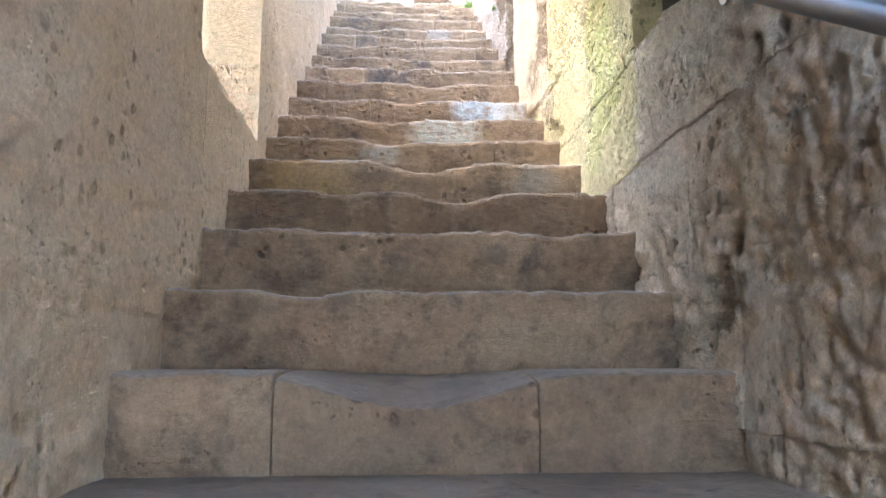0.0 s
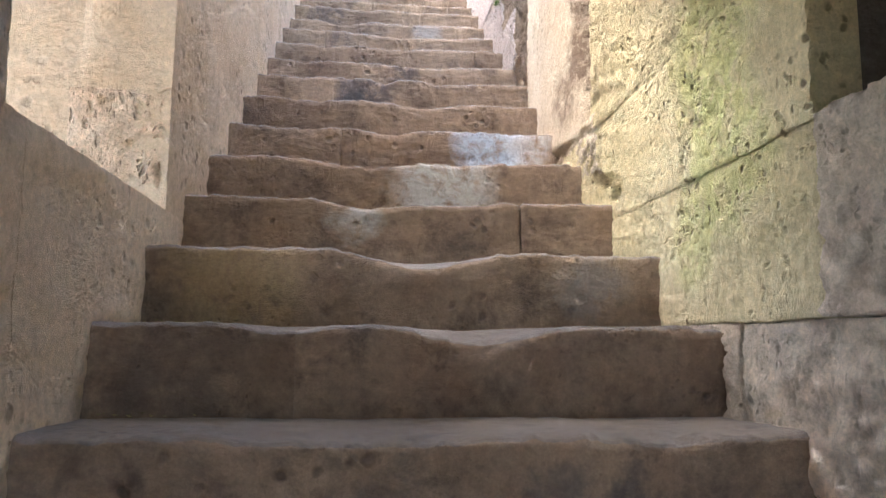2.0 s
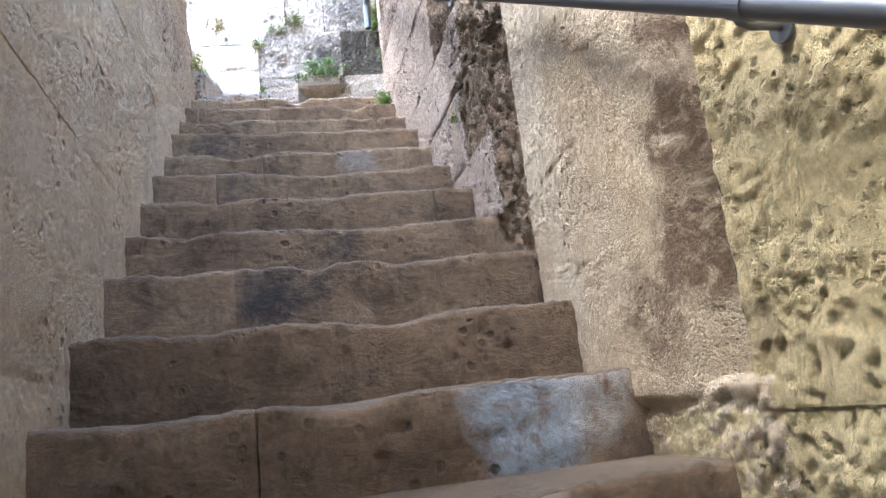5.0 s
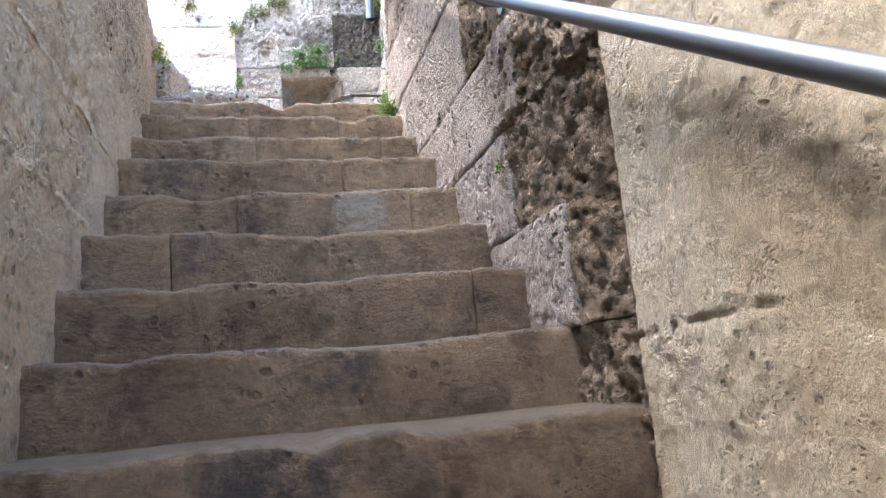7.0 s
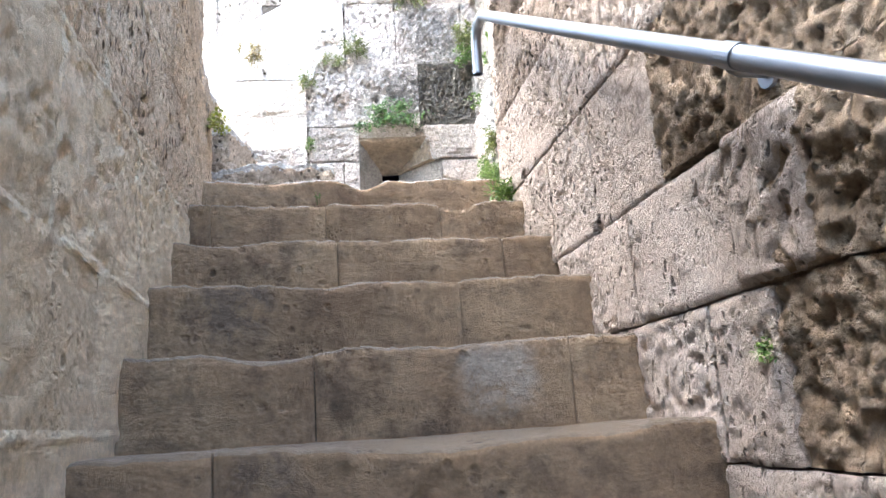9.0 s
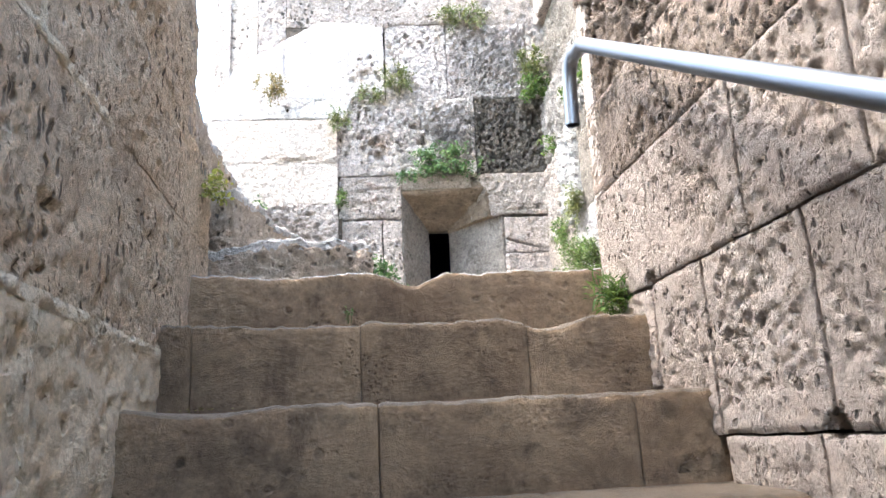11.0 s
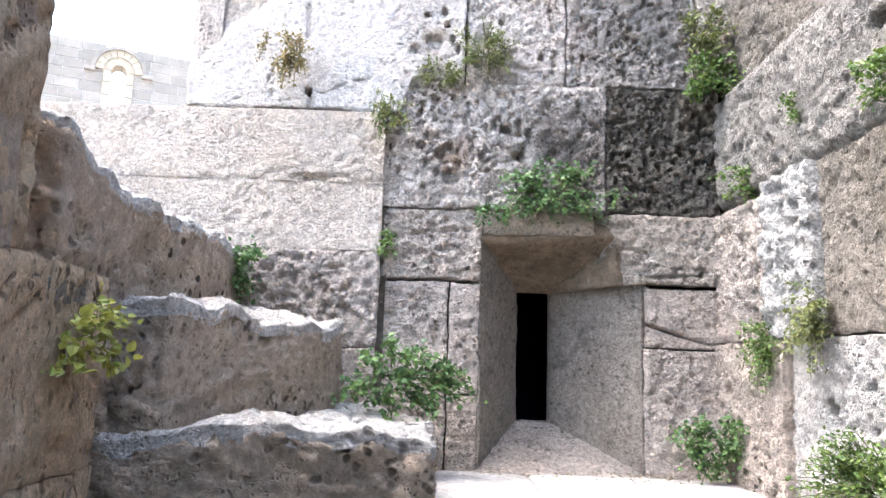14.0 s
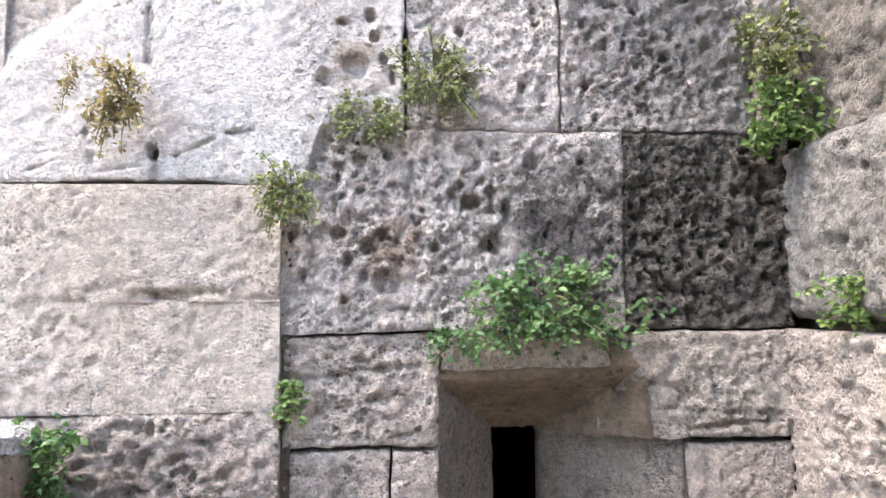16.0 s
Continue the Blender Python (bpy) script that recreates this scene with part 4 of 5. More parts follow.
# ---- the wall beside the far wall, running to open sky ----
wall_far_left = slabs("wall_far_left", MORTAR, [(-0.02, 2.6, 4.2, 5.90, -0.5, -0.03), (-0.02, 0.67, 5.90, 7.6, -0.5, -0.03)], on_far_left)
FL = on_far_left
for a0, a1, b0, b1, mat, face, rough, pits in (
        (0.0, 0.52, 4.7, 5.12, PALE, 0.0, 0.010, 0.012), (0.0, 0.50, 5.12, 5.44, PALE, 0.0, 0.010, 0.016), (0.50, 1.3, 5.12, 5.44, PALE, 0.0, 0.010, 0.012),
        (0.0, 0.33, 5.44, 5.672, SANDY, 0.0, 0.007, 0.006), (0.33, 1.1, 5.44, 5.672, SANDY, 0.001, 0.007, 0.006), (1.1, 2.6, 5.44, 5.67, PALE, 0.0, 0.008, 0.0),
        (0.0, 0.70, 5.67, 5.92, SANDY, 0.006, 0.008, 0.006), (0.70, 1.4, 5.67, 5.92, SANDY, 0.004, 0.008, 0.006), (1.4, 2.6, 5.67, 5.91, PALE, 0.0, 0.01, 0.006),
        (0.28, 0.44, 6.1, 6.7, PALE, -0.02, 0.012, 0.01), (0.44, 0.69, 6.0, 6.7, SANDY, -0.02, 0.012, 0.01), (-0.3, 0.28, 6.5, 6.7, PALE, -0.02, 0.010, 0.01), (-0.1, 0.69, 6.7, 7.6, PALE, 0.0, 0.01, 0.0)):
    soft = mat is SANDY
    band = ((0.12, 5.690, 0.30, 5.684, 0.010, 0.016), (0.20, 5.676, 0.26, 5.680, 0.012, 0.02), (0.0, 5.68, 0.1, 5.675, 0.008, 0.010), (0.4, 5.672, 0.6, 5.676, 0.008, 0.012)) if soft and b0 == 5.67 else ()
    block(wall_far_left, FL, a0, a1, b0, b1, mat, face, 0.1, rough * (0.6 if soft else 1.5), pits * 1.6, 0.035, 0.007, 0.002 if soft else 0.004, 0.0003 if soft else 0.0018, cracks=band, wander=0.001 if soft else 0.006)
# the large pale stone that runs on over the corner, cracked and patched
block(wall_far_left, lambda a, b, d: Vector((-0.70 - a, 8.470 + 0.025 * ease(-a / 0.25) - d, b)), -0.268, 0.69, 5.925, 6.52, UPPER, 0.0, 0.12, 0.004, 0.005, 0.03, 0.0056, 0.006, 0.003, wander=0.006,
      foot=lambda a: 0.126 * ease((-a - 0.04) / 0.05), crown=lambda a: -0.36 * max(0.0, (a - 0.08) / 0.5) ** 1.25,
      holes=((-0.16, 6.19, 0.03, 0.03, 0.022), (-0.09, 6.16, 0.02, 0.02, 0.02), (-0.2, 6.26, 0.012, 0.012, 0.03), (-0.13, 6.29, 0.014, 0.01, 0.03), (-0.19, 6.31, 0.012, 0.014, 0.03), (-0.24, 6.17, 0.008, 0.024, 0.03), (-0.22, 6.21, 0.01, 0.016, 0.03), (0.27, 5.99, 0.012, 0.018, 0.04), (0.40, 6.06, 0.008, 0.006, 0.02), (0.41, 6.03, 0.006, 0.006, 0.02)),
      cracks=((0.117, 6.032, 0.222, 5.982, 0.006, 0.012), (0.06, 6.04, 0.117, 6.032, 0.006, 0.016), (0.284, 6.19, 0.284, 6.4, 0.006, 0.014), (0.262, 5.925, 0.264, 5.97, 0.006, 0.012), (0.39, 5.95, 0.396, 5.98, 0.006, 0.012), (0.47, 5.97, 0.522, 5.95, 0.005, 0.010), (0.30, 5.96, 0.38, 5.945, 0.005, 0.008)))
block(wall_far_left, lambda a, b, d: FL(0.685 + d, b, -a), 0.0, 0.48, 5.92, 7.58, PALE, 0.0, 0.1, 0.012, 0.01, 0.06, 0.03, 0.02)

# ---- right wall beyond the stair ----
wall_end = slabs("wall_end", MORTAR, [(7.0, 9.2, 4.2, 7.6, -0.5, -0.07)], on_end)
E_ = on_end
for a0, a1, b0, b1, mat, face, rough, pits, cell in (
        (7.10, 8.06, 4.70, 5.17, CHALKY_AND_SKYLIT, 0.0, 0.012, 0.02, 0.06), (8.06, 8.52, 4.70, 5.17, PALE, 0.01, 0.012, 0.02, 0.06), (7.10, 7.87, 5.17, 5.62, DARK_STONE, 0.0, 0.008, 0.014, 0.05), (7.87, 8.14, 5.17, 5.62, CHALKY_AND_SKYLIT, 0.02, 0.02, 0.045, 0.07),
        (8.14, 8.52, 5.17, 5.60, PALE, 0.0, 0.022, 0.035, 0.07), (7.10, 7.42, 5.62, 6.02, ROSY, 0.0, 0.008, 0.015, 0.06), (7.42, 8.53, 5.62, 6.02, GREY, 0.012, 0.014, 0.010, 0.05), (7.10, 7.75, 6.02, 6.5, ROSY, -0.02, 0.01, 0.02, 0.06), (7.75, 8.53, 6.02, 6.5, DARK_STONE, -0.05, 0.012, 0.01, 0.06), (7.1, 8.53, 6.5, 7.6, PALE, 0.0, 0.012, 0.01, 0.06)):
    eaten = [h for h in ((7.85, 4.98, 0.028, 0.035, 0.07), (8.03, 5.50, 0.018, 0.04, 0.05), (7.97, 5.36, 0.018, 0.02, 0.04), (8.06, 5.30, 0.015, 0.018, 0.04), (7.56, 5.85, 0.04, 0.025, 0.04), (7.98, 5.94, 0.012, 0.014, 0.03), (8.14, 5.93, 0.01, 0.016, 0.03), (8.28, 5.97, 0.01, 0.014, 0.03), (8.30, 5.78, 0.014, 0.014, 0.03), (8.38, 5.70, 0.01, 0.01, 0.03), (8.22, 5.92, 0.014, 0.012, 0.03), (8.1, 5.75, 0.012, 0.012, 0.03), (7.72, 5.42, 0.012, 0.012, 0.03), (7.62, 4.9, 0.014, 0.012, 0.03)) if a0 < h[0] < a1 and b0 < h[1] < b1]
    block(wall_end, E_, a0, a1, b0, b1, mat, face + 0.04 * max(0, (a0 - 7.6)), 0.12, rough * 1.3, pits * 1.3, cell, 0.0065, 0.035 if mat is GREY else 0.006, 0.003, holes=eaten, wander=0.008)
# end of the thicker stair wall
for z0, z1 in ((4.72, 4.975), (4.975, 5.30), (5.30, 5.72), (5.72, 6.5), (6.5, 7.0)):
    block(wall_right, lambda a, b, d: W(U_RIGHT + a, 7.10 + d, b), 0.0, 0.4, z0, z1, ROSY, 0.0, 0.1, 0.008, 0.015, 0.05, 0.02, 0.02)

# ---- the end behind ----
# unseen ceiling, added to keep sky light off the lower risers
bm = bmesh.new()
prism(bm, [W(-1.15, s, z) for s, z in ((0.35, 2.53), (2.6, 4.02), (2.6, 4.26), (0.35, 2.83))], W(2.5, 0, 0) - W(0, 0, 0))
tagged(link("ceiling", bm, LEFT), kind="structure")
# unseen wall, added with an opening that lets daylight onto the lowest steps
slabs("wall_back", LEFT, [(-1.2, -0.57, -2.6, 2.2, -2.1, -1.85), (0.74, 1.4, -2.6, 2.2, -2.1, -1.85), (-0.57, 0.74, 1.85, 2.2, -2.1, -1.85), (-0.57, 0.74, -2.6, -0.83, -2.1, -1.85)], lambda a, b, d: W(a, d, b))
slabs("floor_lower", STEP, [(-3.3, -1.0, -0.7, 0.9, -2.5, -0.83)], lambda a, b, d: W(b, a, d))
slabs("ground", PALE, [(-400, 400, -400, 400, -2.9, -2.5)], lambda a, b, d: Vector((a, b, d)))


# ---- handrail ----
def tube(points, radius, name, mat, parent, label=""):
    c = bpy.data.curves.new(name, "CURVE")
    c.dimensions, c.bevel_depth, c.bevel_resolution = "3D", radius, 5
    sp = c.splines.new("POLY")
    sp.points.add(len(points) - 1)
    for q, p in zip(sp.points, points):
        q.co = (*p, 1)
    ob = bpy.data.objects.new("t", c)
    scene.collection.objects.link(ob)
    me = bpy.data.meshes.new_from_object(ob.evaluated_get(bpy.context.evaluated_depsgraph_get()))
    bpy.data.objects.remove(ob)
    me.materials.append(mat)
    me.name = name
    me.polygons.foreach_set("use_smooth", [True] * len(me.polygons))
    done = new(name, me)
    done.parent = parent
    if label:
        done["label"] = label
    return done


rail = tagged(new("handrail"), "galvanised steel tube handrail beside the stone stair wall", "handrail")
RU, SLOPE = 0.665, 0.652
line = [(s, 3.028 + SLOPE * (s - 3.15)) for s in (-2.0, -0.5, 1.0, 3.15, 5.0, 6.80)]
bend = [(6.85, 5.410), (6.885, 5.422), (6.915, 5.415), (6.94, 5.39), (6.952, 5.355), (6.957, 5.30), (6.962, 5.2)]
main = tube([W(RU, s, z) for s, z in line + bend], 0.024, "tube", STEEL, rail)
for s in (-0.6, 1.5, 3.15, 5.05):
    z = 3.028 + SLOPE * (s - 3.15)
    arm = tube([W(RU, s + 0.03, z + 0.012), W(RU + 0.01, s + 0.03, z - 0.012), W(RU + 0.03, s + 0.03, z - 0.02), W(U_RIGHT + 0.02, s + 0.03, z - 0.02)], 0.008, "bracket", STEEL, rail)
    bm = bmesh.new()
    bmesh.ops.create_cone(bm, cap_ends=True, segments=24, radius1=0.0265, radius2=0.0265, depth=0.05)
    bm.transform(Matrix.Translation(W(RU, s, z)) @ Vector((W(0, 1, SLOPE) - W(0, 0, 0))).to_track_quat("Z", "Y").to_matrix().to_4x4())
    link("sleeve", bm, STEEL, main)
    bm = bmesh.new()
    bmesh.ops.create_cone(bm, cap_ends=True, segments=20, radius1=0.03, radius2=0.028, depth=0.008)
    bm.transform(Matrix.Translation(W(U_RIGHT - 0.004, s + 0.03, z - 0.02)) @ (W(-1, 0, 0) - W(0, 0, 0)).to_track_quat("Z", "Y").to_matrix().to_4x4())
    link("wall_plate", bm, STEEL, arm)

# ---- plants ----


def leaf_mat(name, a, b):
    m = bpy.data.materials.new(name)
    m.use_nodes = True
    nt = m.node_tree
    bs = nt.nodes["Principled BSDF"]
    g = nt.nodes.new("ShaderNodeNewGeometry")
    mx = nt.nodes.new("ShaderNodeMix")
    mx.data_type = "RGBA"
    mx.inputs[6].default_value, mx.inputs[7].default_value = (*a, 1), (*b, 1)
    nt.links.new(g.outputs["Random Per Island"], mx.inputs[0])
    nt.links.new(mx.outputs[2], bs.inputs["Base Color"])
    bs.inputs["Roughness"].default_value = 0.55
    tr = nt.nodes.new("ShaderNodeBsdfTranslucent")
    nt.links.new(mx.outputs[2], tr.inputs["Color"])
    ad = nt.nodes.new("ShaderNodeMixShader")
    ad.inputs[0].default_value = 0.35
    nt.links.new(bs.outputs[0], ad.inputs[1])
    nt.links.new(tr.outputs[0], ad.inputs[2])
    nt.links.new(ad.outputs[0], nt.nodes["Material Output"].inputs["Surface"])
    return m


GREEN = leaf_mat("green_leaf", (0.035, 0.085, 0.025), (0.13, 0.21, 0.06))
FRESH = leaf_mat("fresh_leaf", (0.045, 0.095, 0.02), (0.17, 0.24, 0.05))
OLIVE = leaf_mat("olive_leaf", (0.07, 0.10, 0.025), (0.20, 0.20, 0.06))
DRY = leaf_mat("dry_leaf", (0.13, 0.10, 0.035), (0.32, 0.24, 0.09))
YELLOWING = leaf_mat("yellowing_leaf", (0.16, 0.19, 0.03), (0.36, 0.34, 0.07))
STALK = plain("stalk", (0.12, 0.12, 0.05), 0.8)


def plant(name, label, at, out, wide, tall, count, leaf, mat, hang=0.0, blade=False, seed=0, category="plant"):
    """A wall plant: thin stems spraying out of a crevice at `at`, along `out`, with many small folded leaves."""
    leaf, count = leaf * 0.52, int(count * 2.8)
    rnd = random.Random(seed)
    root = tagged(new(name), label, category, "plants in the wall crevices")
    at, out = Vector(at), Vector(out).normalized()
    side = out.cross(Vector((0, 0, 1))).normalized()
    sv, sf, lv, lf = [], [], [], []
    stems = max(5, count // 16)
    for k in range(stems):
        x, z = rnd.uniform(-1, 1), rnd.uniform(-1, 1)
        if x * x + z * z > 1:
            x, z = x * 0.6, z * 0.6
        foot = at + side * x * wide * 0.22 + Vector((0, 0, z * tall * 0.2)) - out * 0.025
        tip = at + side * (x * wide * 0.5 + rnd.gauss(0, wide * 0.07)) + Vector((0, 0, z * tall * 0.5 - hang * rnd.random())) + out * rnd.uniform(0.02, 0.4) * min(wide, tall)
        mid = foot.lerp(tip, 0.5) + out * 0.03 + Vector((0, 0, 0.02))
        pts = []
        for i in range(7):
            t = i / 6
            pts.append(foot.lerp(mid, t).lerp(mid.lerp(tip, t), t))
        for p in pts:
            b = len(sv)
            r = 0.0013
            sv += [p + side * r, p - side * r, p + Vector((0, 0, r)) + out * r]
        b0 = len(sv) - 21
        for i in range(6):
            for c in range(3):
                d = (c + 1) % 3
                sf.append((b0 + i * 3 + c, b0 + i * 3 + d, b0 + i * 3 + 3 + d, b0 + i * 3 + 3 + c))
        for q in range(max(3, count // stems)):
            t = rnd.uniform(0.25, 1.0)
            p = pts[min(5, int(t * 6))].lerp(pts[min(6, int(t * 6) + 1)], t * 6 % 1) + Vector((rnd.gauss(0, leaf * 0.6), rnd.gauss(0, leaf * 0.6), rnd.gauss(0, leaf * 0.6)))
            way = (side * rnd.uniform(-1, 1) + out * rnd.uniform(0.0, 1.0) + Vector((0, 0, rnd.uniform(-0.6, 0.8)))).normalized()
            up = (Vector((0, 0, 1)) * rnd.uniform(0.2, 1) + out * rnd.uniform(0.2, 1) + side * rnd.uniform(-0.5, 0.5)).normalized()
            acr = way.cross(up).normalized()
            up = acr.cross(way)
            size = leaf * rnd.uniform(0.6, 1.3)
            w = size * (0.13 if blade else 0.36)
            ln = size * (1.9 if blade else 1.0)
            b = len(lv)
            lv += [p, p + way * ln * 0.35 + acr * w + up * w * 0.35, p + way * ln * 0.75 + acr * w * 0.7 + up * w * 0.2, p + way * ln - up * ln * 0.12,
                   p + way * ln * 0.75 - acr * w * 0.7 + up * w * 0.2, p + way * ln * 0.35 - acr * w + up * w * 0.35, p + way * ln * 0.5]
            lf += [(b, b + 1, b + 6), (b + 1, b + 2, b + 6), (b + 2, b + 3, b + 6), (b + 3, b + 4, b + 6), (b + 4, b + 5, b + 6), (b + 5, b, b + 6)]
    for nm, vs, fs, mt in (("stem_tuft", sv, sf, STALK), ("foliage", lv, lf, mat)):
        me = bpy.data.meshes.new(nm)
        me.from_pydata(vs, [], fs)
        me.materials.append(mt)
        ob = new(nm, me)
        ob.parent = root
    return root


FRONT, SIDEWAYS = (0, -1, 0.1), (-1, 0, 0.1)
plant("creeping_plant", "leafy green creeper hanging over the lintel", (-0.14, 8.49, 5.66), FRONT, 0.46, 0.24, 420, 0.034, GREEN, 0.05, seed=1)
plant("creeping_plant", "small green creeper trailing off the lintel", (-0.33, 8.49, 5.57), FRONT, 0.12, 0.10, 60, 0.028, GREEN, 0.03, seed=2)
plant("wall_plant", "feathery green plant growing from a joint", (-0.37, 8.49, 6.16), FRONT, 0.24, 0.22, 380, 0.020, OLIVE, 0.03, seed=3)
plant("wall_plant", "feathery green plant along a stone joint", (-0.53, 8.49, 6.07), FRONT, 0.20, 0.13, 220, 0.020, OLIVE, 0.03, seed=4)
plant("wall_plant", "green plant trailing down a stone joint", (-0.68, 8.43, 5.90), FRONT, 0.15, 0.20, 200, 0.022, OLIVE, 0.06, seed=5)
plant("creeping_plant", "bright green creeper in the wall corner", (0.41, 8.46, 6.07), FRONT, 0.22, 0.20, 260, 0.034, FRESH, 0.03, seed=6)
plant("creeping_plant", "green creeper high in the wall corner", (0.39, 8.46, 6.24), FRONT, 0.18, 0.22, 200, 0.030, OLIVE, 0.03, seed=7)
plant("wall_plant", "fresh green plant on a broken stone ledge", (0.47, 8.27, 5.66), (-0.5, -1, 0.2), 0.24, 0.14, 220, 0.030, FRESH, 0.02, seed=8)
plant("dry_tuft", "dry brown tuft hanging on the pale wall", (-1.02, 8.42, 6.10), FRONT, 0.13, 0.24, 260, 0.024, DRY, 0.05, seed=9)
plant("dry_tuft", "small dry brown tuft on the pale wall", (-1.12, 8.42, 6.13), FRONT, 0.04, 0.12, 40, 0.020, DRY, 0.03, seed=10)
plant("wall_plant", "small green sprig beside the lintel", (-0.68, 8.48, 5.46), FRONT, 0.09, 0.09, 50, 0.028, FRESH, 0.02, seed=11)
plant("wall_plant", "green plant hanging above the winding steps", (-1.13, 8.42, 5.36), FRONT, 0.17, 0.19, 150, 0.034, GREEN, 0.04, seed=12)
plant("leafy_bush", "broad-leaved green bush at the foot of the wall", (-0.60, 8.36, 5.02), (0.3, -1, 0.2), 0.42, 0.26, 330, 0.040, GREEN, 0.04, seed=13)
plant("leafy_bush", "green weed at the foot of the corner", (0.37, 8.40, 4.86), (-0.4, -1, 0.2), 0.24, 0.22, 260, 0.032, GREEN, 0.03, seed=14)
plant("wall_plant", "feathery green plant on the chalky wall", (0.43, 8.15, 5.16), SIDEWAYS, 0.20, 0.18, 240, 0.022, FRESH, 0.08, seed=15)
plant("wall_plant", "green plant trailing down the chalky wall", (0.43, 7.86, 5.22), SIDEWAYS, 0.18, 0.20, 220, 0.024, OLIVE, 0.12, seed=16)
plant("leafy_bush", "bright feathery green bush on the landing", (0.37, 7.55, 4.83), (-1, -0.4, 0.3), 0.30, 0.26, 1300, 0.018, FRESH, 0.02, seed=17)
plant("fern", "bright green fern at the end of the step", W(0.73, 6.95, 4.60), W(-0.4, -1, 0.35), 0.115, 0.14, 110, 0.05, FRESH, 0.03, True, seed=18)
plant("wall_plant", "yellow-green leafy plant on the stair wall's end", W(-0.57, 7.27, 5.09), W(1, -0.4, 0.2), 0.16, 0.15, 70, 0.036, YELLOWING, 0.03, seed=19)
plant("wall_plant", "small green sprig on the grey wall", (0.44, 7.93, 5.78), SIDEWAYS, 0.06, 0.10, 40, 0.024, FRESH, 0.02, seed=20)
plant("wall_plant", "green plant in a high joint", (0.43, 7.50, 5.68), SIDEWAYS, 0.16, 0.16, 140, 0.026, FRESH, 0.02, seed=21)
plant("creeping_plant", "green creeper high on the far wall", (0.02, 8.49, 6.56), FRONT, 0.34, 0.20, 300, 0.028, OLIVE, 0.06, seed=22)
plant("wall_plant", "small yellow-green sprig in the eroded wall", W(0.75, 5.20, 3.72), W(-1, -0.2, 0.2), 0.06, 0.06, 20, 0.024, FRESH, 0.01, seed=23)
plant("wall_plant", "tiny green sprout on the step's edge", W(-0.09, 6.76, 4.535), W(0, -1, 0.6), 0.03, 0.015, 10, 0.014, FRESH, 0.0, seed=24)

# ---- distant church wall with an arched window ----
CHURCH = stone("grey_ashlar", (0.225, 0.20, 0.17), (0.30, 0.265, 0.225), (0.14, 0.12, 0.10), 0.2, 3, 0.4, 0.4)
GOLD = stone("golden_ashlar", (0.36, 0.305, 0.225), (0.41, 0.355, 0.275), (0.33, 0.275, 0.20), 0.2, 3, 0.4, 0.3)
church = tagged(new("church_wall"), "distant grey ashlar church wall with an arched window", "building")
church.matrix_world = pose(-9.0, 24.3, 11.45, 0, 0, 24) @ Matrix.Scale(0.58, 4)


def ashlar(x0, x1, z0, z1, y0, y1, mat, name):
    bm = bmesh.new()
    box(bm, x0 + 0.012, x1 - 0.012, y0, y1, z0 + 0.012, z1 - 0.012)
    bmesh.ops.bevel(bm, geom=bm.edges[:], offset=0.015, segments=1, affect="EDGES")
    return link(name, bm, mat, church)


bm = bmesh.new()
box(bm, -3.2, -0.62, 0.03, 0.9, -14, 2.90), box(bm, 0.62, 6.0, 0.03, 0.9, -14, 2.90), box(bm, -0.62, 0.62, 0.03, 0.9, -14, -0.03)
link("wall_core", bm, LANDING, church)
rnd = random.Random(3)
for k in range(9):
    z0 = -1.2 + 0.46 * k
    for x_a, x_b in ((-3.2, -0.62), (0.62, 5.6)):
        x = x_a
        while x < x_b - 0.05:
            x2 = min(x_b, x + rnd.uniform(0.55, 1.0))
            if x_b - x2 < 0.3:
                x2 = x_b
            ashlar(x, x2, z0, z0 + 0.46, 0, 0.1, CHURCH, "ashlar_block")
            x = x2
# arched surround: jambs, voussoirs and a hood moulding
for z0, z1 in ((0, 0.6), (0.6, 1.2), (1.2, 1.75)):
    for sx in (-1, 1):
        a, b = sorted((sx * 0.30, sx * 0.64))
        ashlar(a, b, z0, z1, -0.04, 0.8, GOLD, "jamb_stone")


def ring_stone(r0, r1, t0, t1, y0, y1, mat, name):
    bm = bmesh.new()
    pts = []
    for r, ts in ((r0, (t0, (t0 + t1) / 2, t1)), (r1, (t1, (t0 + t1) / 2, t0))):
        pts += [(r * math.cos(t), y0, 1.75 + r * math.sin(t)) for t in ts]
    prism(bm, pts, (0, y1 - y0, 0))
    link(name, bm, mat, church)


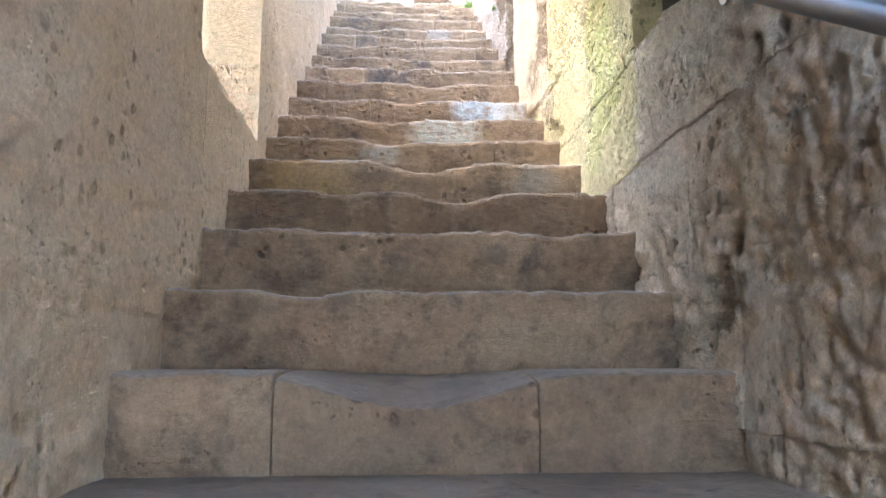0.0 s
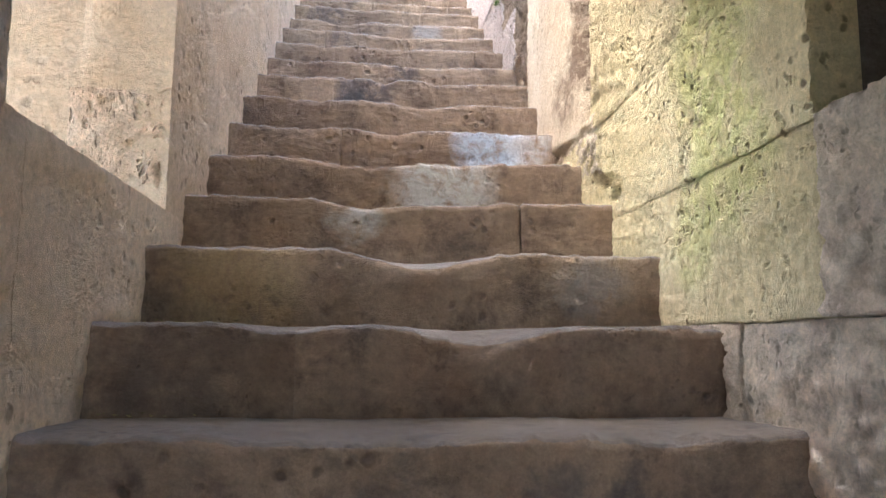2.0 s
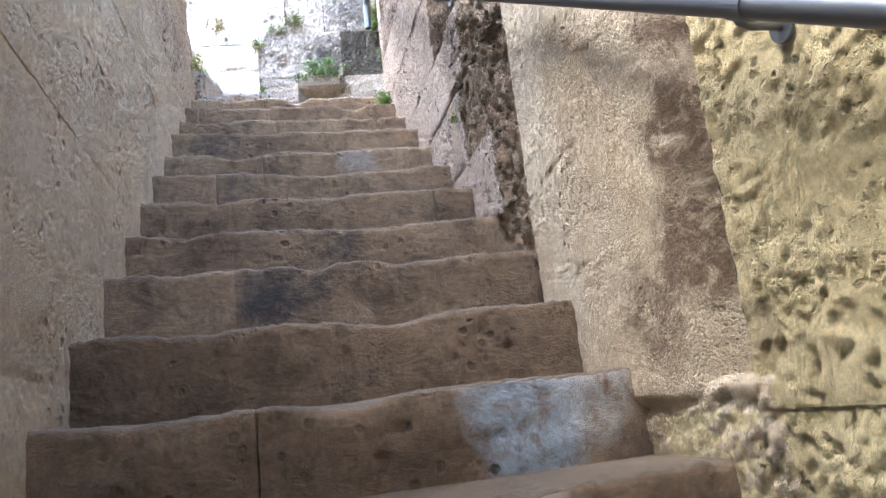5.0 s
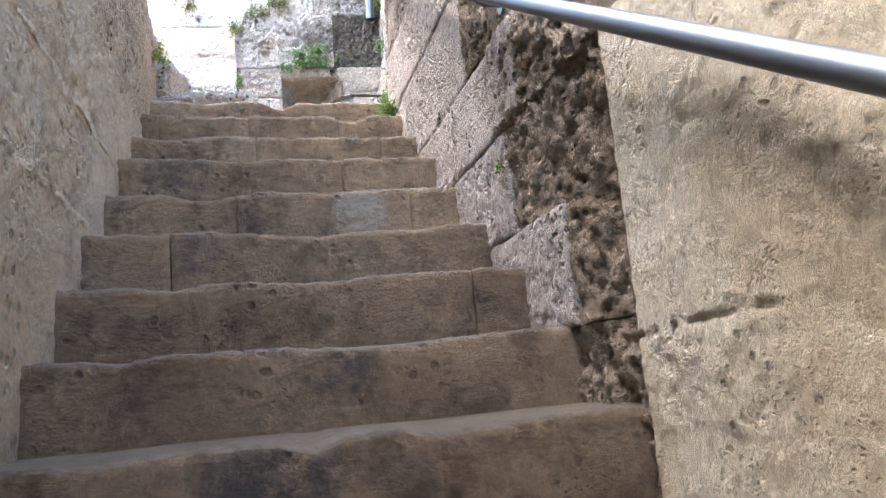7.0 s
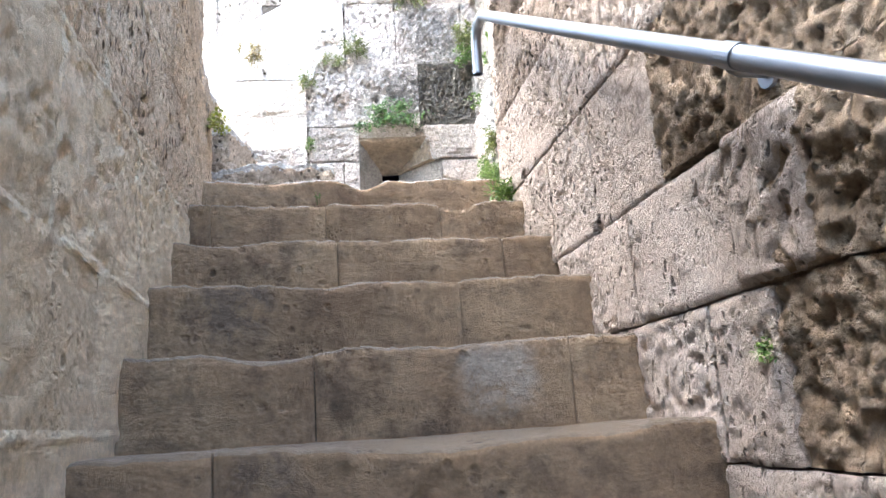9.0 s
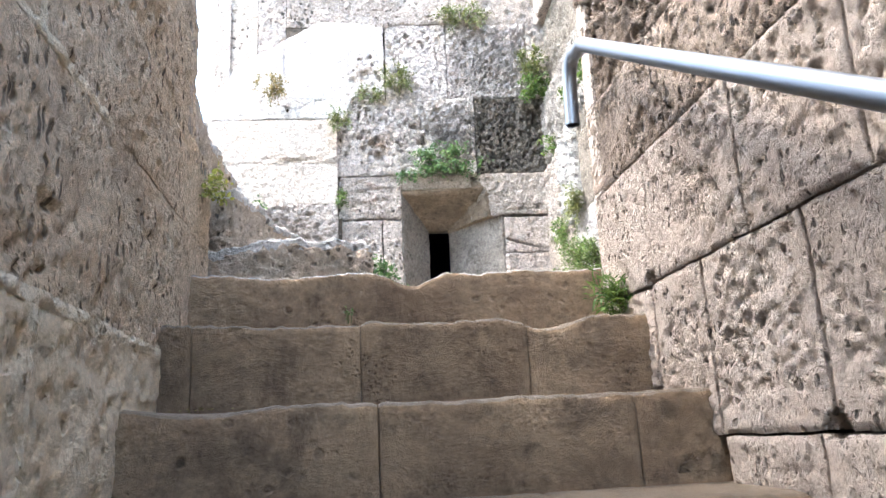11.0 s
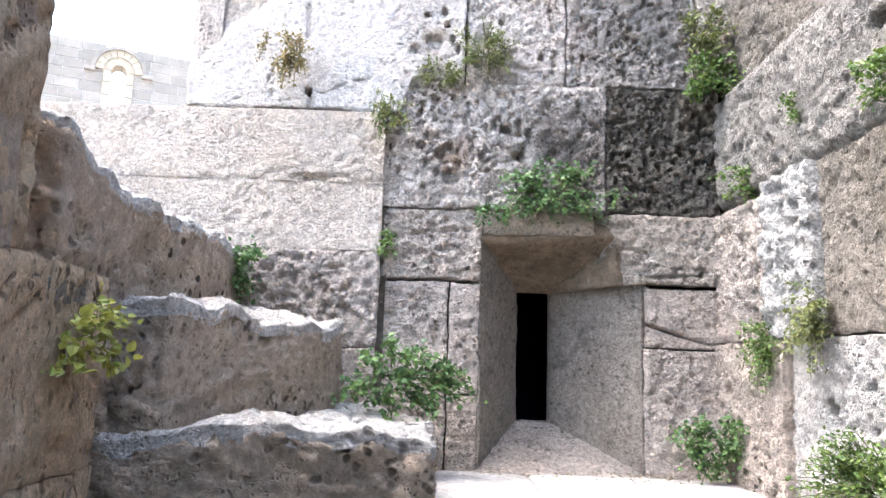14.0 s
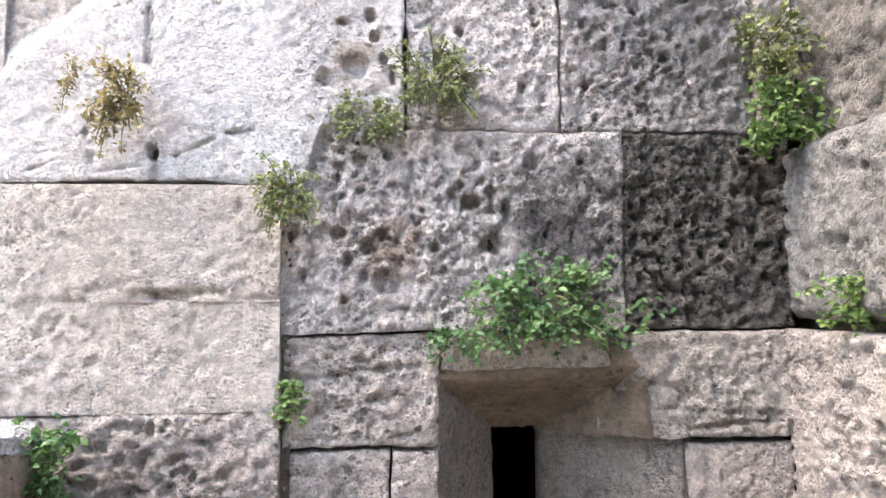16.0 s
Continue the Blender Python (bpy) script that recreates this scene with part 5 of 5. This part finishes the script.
for k in range(9):
    ring_stone(0.30, 0.64, math.pi * k / 9 + 0.01, math.pi * (k + 1) / 9 - 0.01, -0.04, 0.8, GOLD, "voussoir")
    ring_stone(0.645, 0.98, math.pi * k / 9 + 0.01, math.pi * (k + 1) / 9 - 0.01, -0.10, 0.5, GOLD, "voussoir")
    ring_stone(0.985, 1.14, math.pi * k / 9, math.pi * (k + 1) / 9, -0.2, 0.4, CHURCH, "hood_moulding")
for sx in (-1, 1):
    a, b = sorted((sx * 0.95, sx * 1.42))
    ashlar(a, b, 1.58, 1.76, -0.2, 0.3, CHURCH, "impost")

# ---- dry leaves and grit on the landing and steps ----
rnd = random.Random(8)
lv, lf = [], []
spots = [((0.12, 8.33, 4.752), 0.16, 70), ((-0.85, 7.38, 4.752), 0.14, 50), ((0.35, 7.75, 4.752), 0.10, 40), ((-1.0, 7.30, 4.752), 0.08, 30)]
for n in (0, 1, 2, 3, 6, 9, 14):
    spots.append((W(U_LEFT + 0.10, NOSE_S[n + 1] - 0.04, NOSE_Z[n] + 0.003), 0.05, 14))
for at, spread, count in spots:
    for _ in range(count):
        p = Vector(at) + Vector((rnd.gauss(0, spread), rnd.gauss(0, spread * 0.35), 0.002 + 0.006 * rnd.random()))
        turn = rnd.uniform(0, 6.28)
        d, e = Vector((math.cos(turn), math.sin(turn), rnd.uniform(-0.2, 0.4))), Vector((-math.sin(turn), math.cos(turn), rnd.uniform(-0.2, 0.2)))
        size = rnd.uniform(0.006, 0.016)
        b = len(lv)
        lv += [p, p + d * size * 0.5 + e * size * 0.3, p + d * size, p + d * size * 0.5 - e * size * 0.3, p + d * size * 0.5 + Vector((0, 0, -0.003))]
        lf += [(b, b + 1, b + 4), (b + 1, b + 2, b + 4), (b + 2, b + 3, b + 4), (b + 3, b, b + 4)]
me = bpy.data.meshes.new("leaf_litter")
me.from_pydata(lv, [], lf)
me.materials.append(DRY)
tagged(new("leaf_litter", me), "dry brown leaf litter in the corners of the stone", "leaves", kind="stuff")
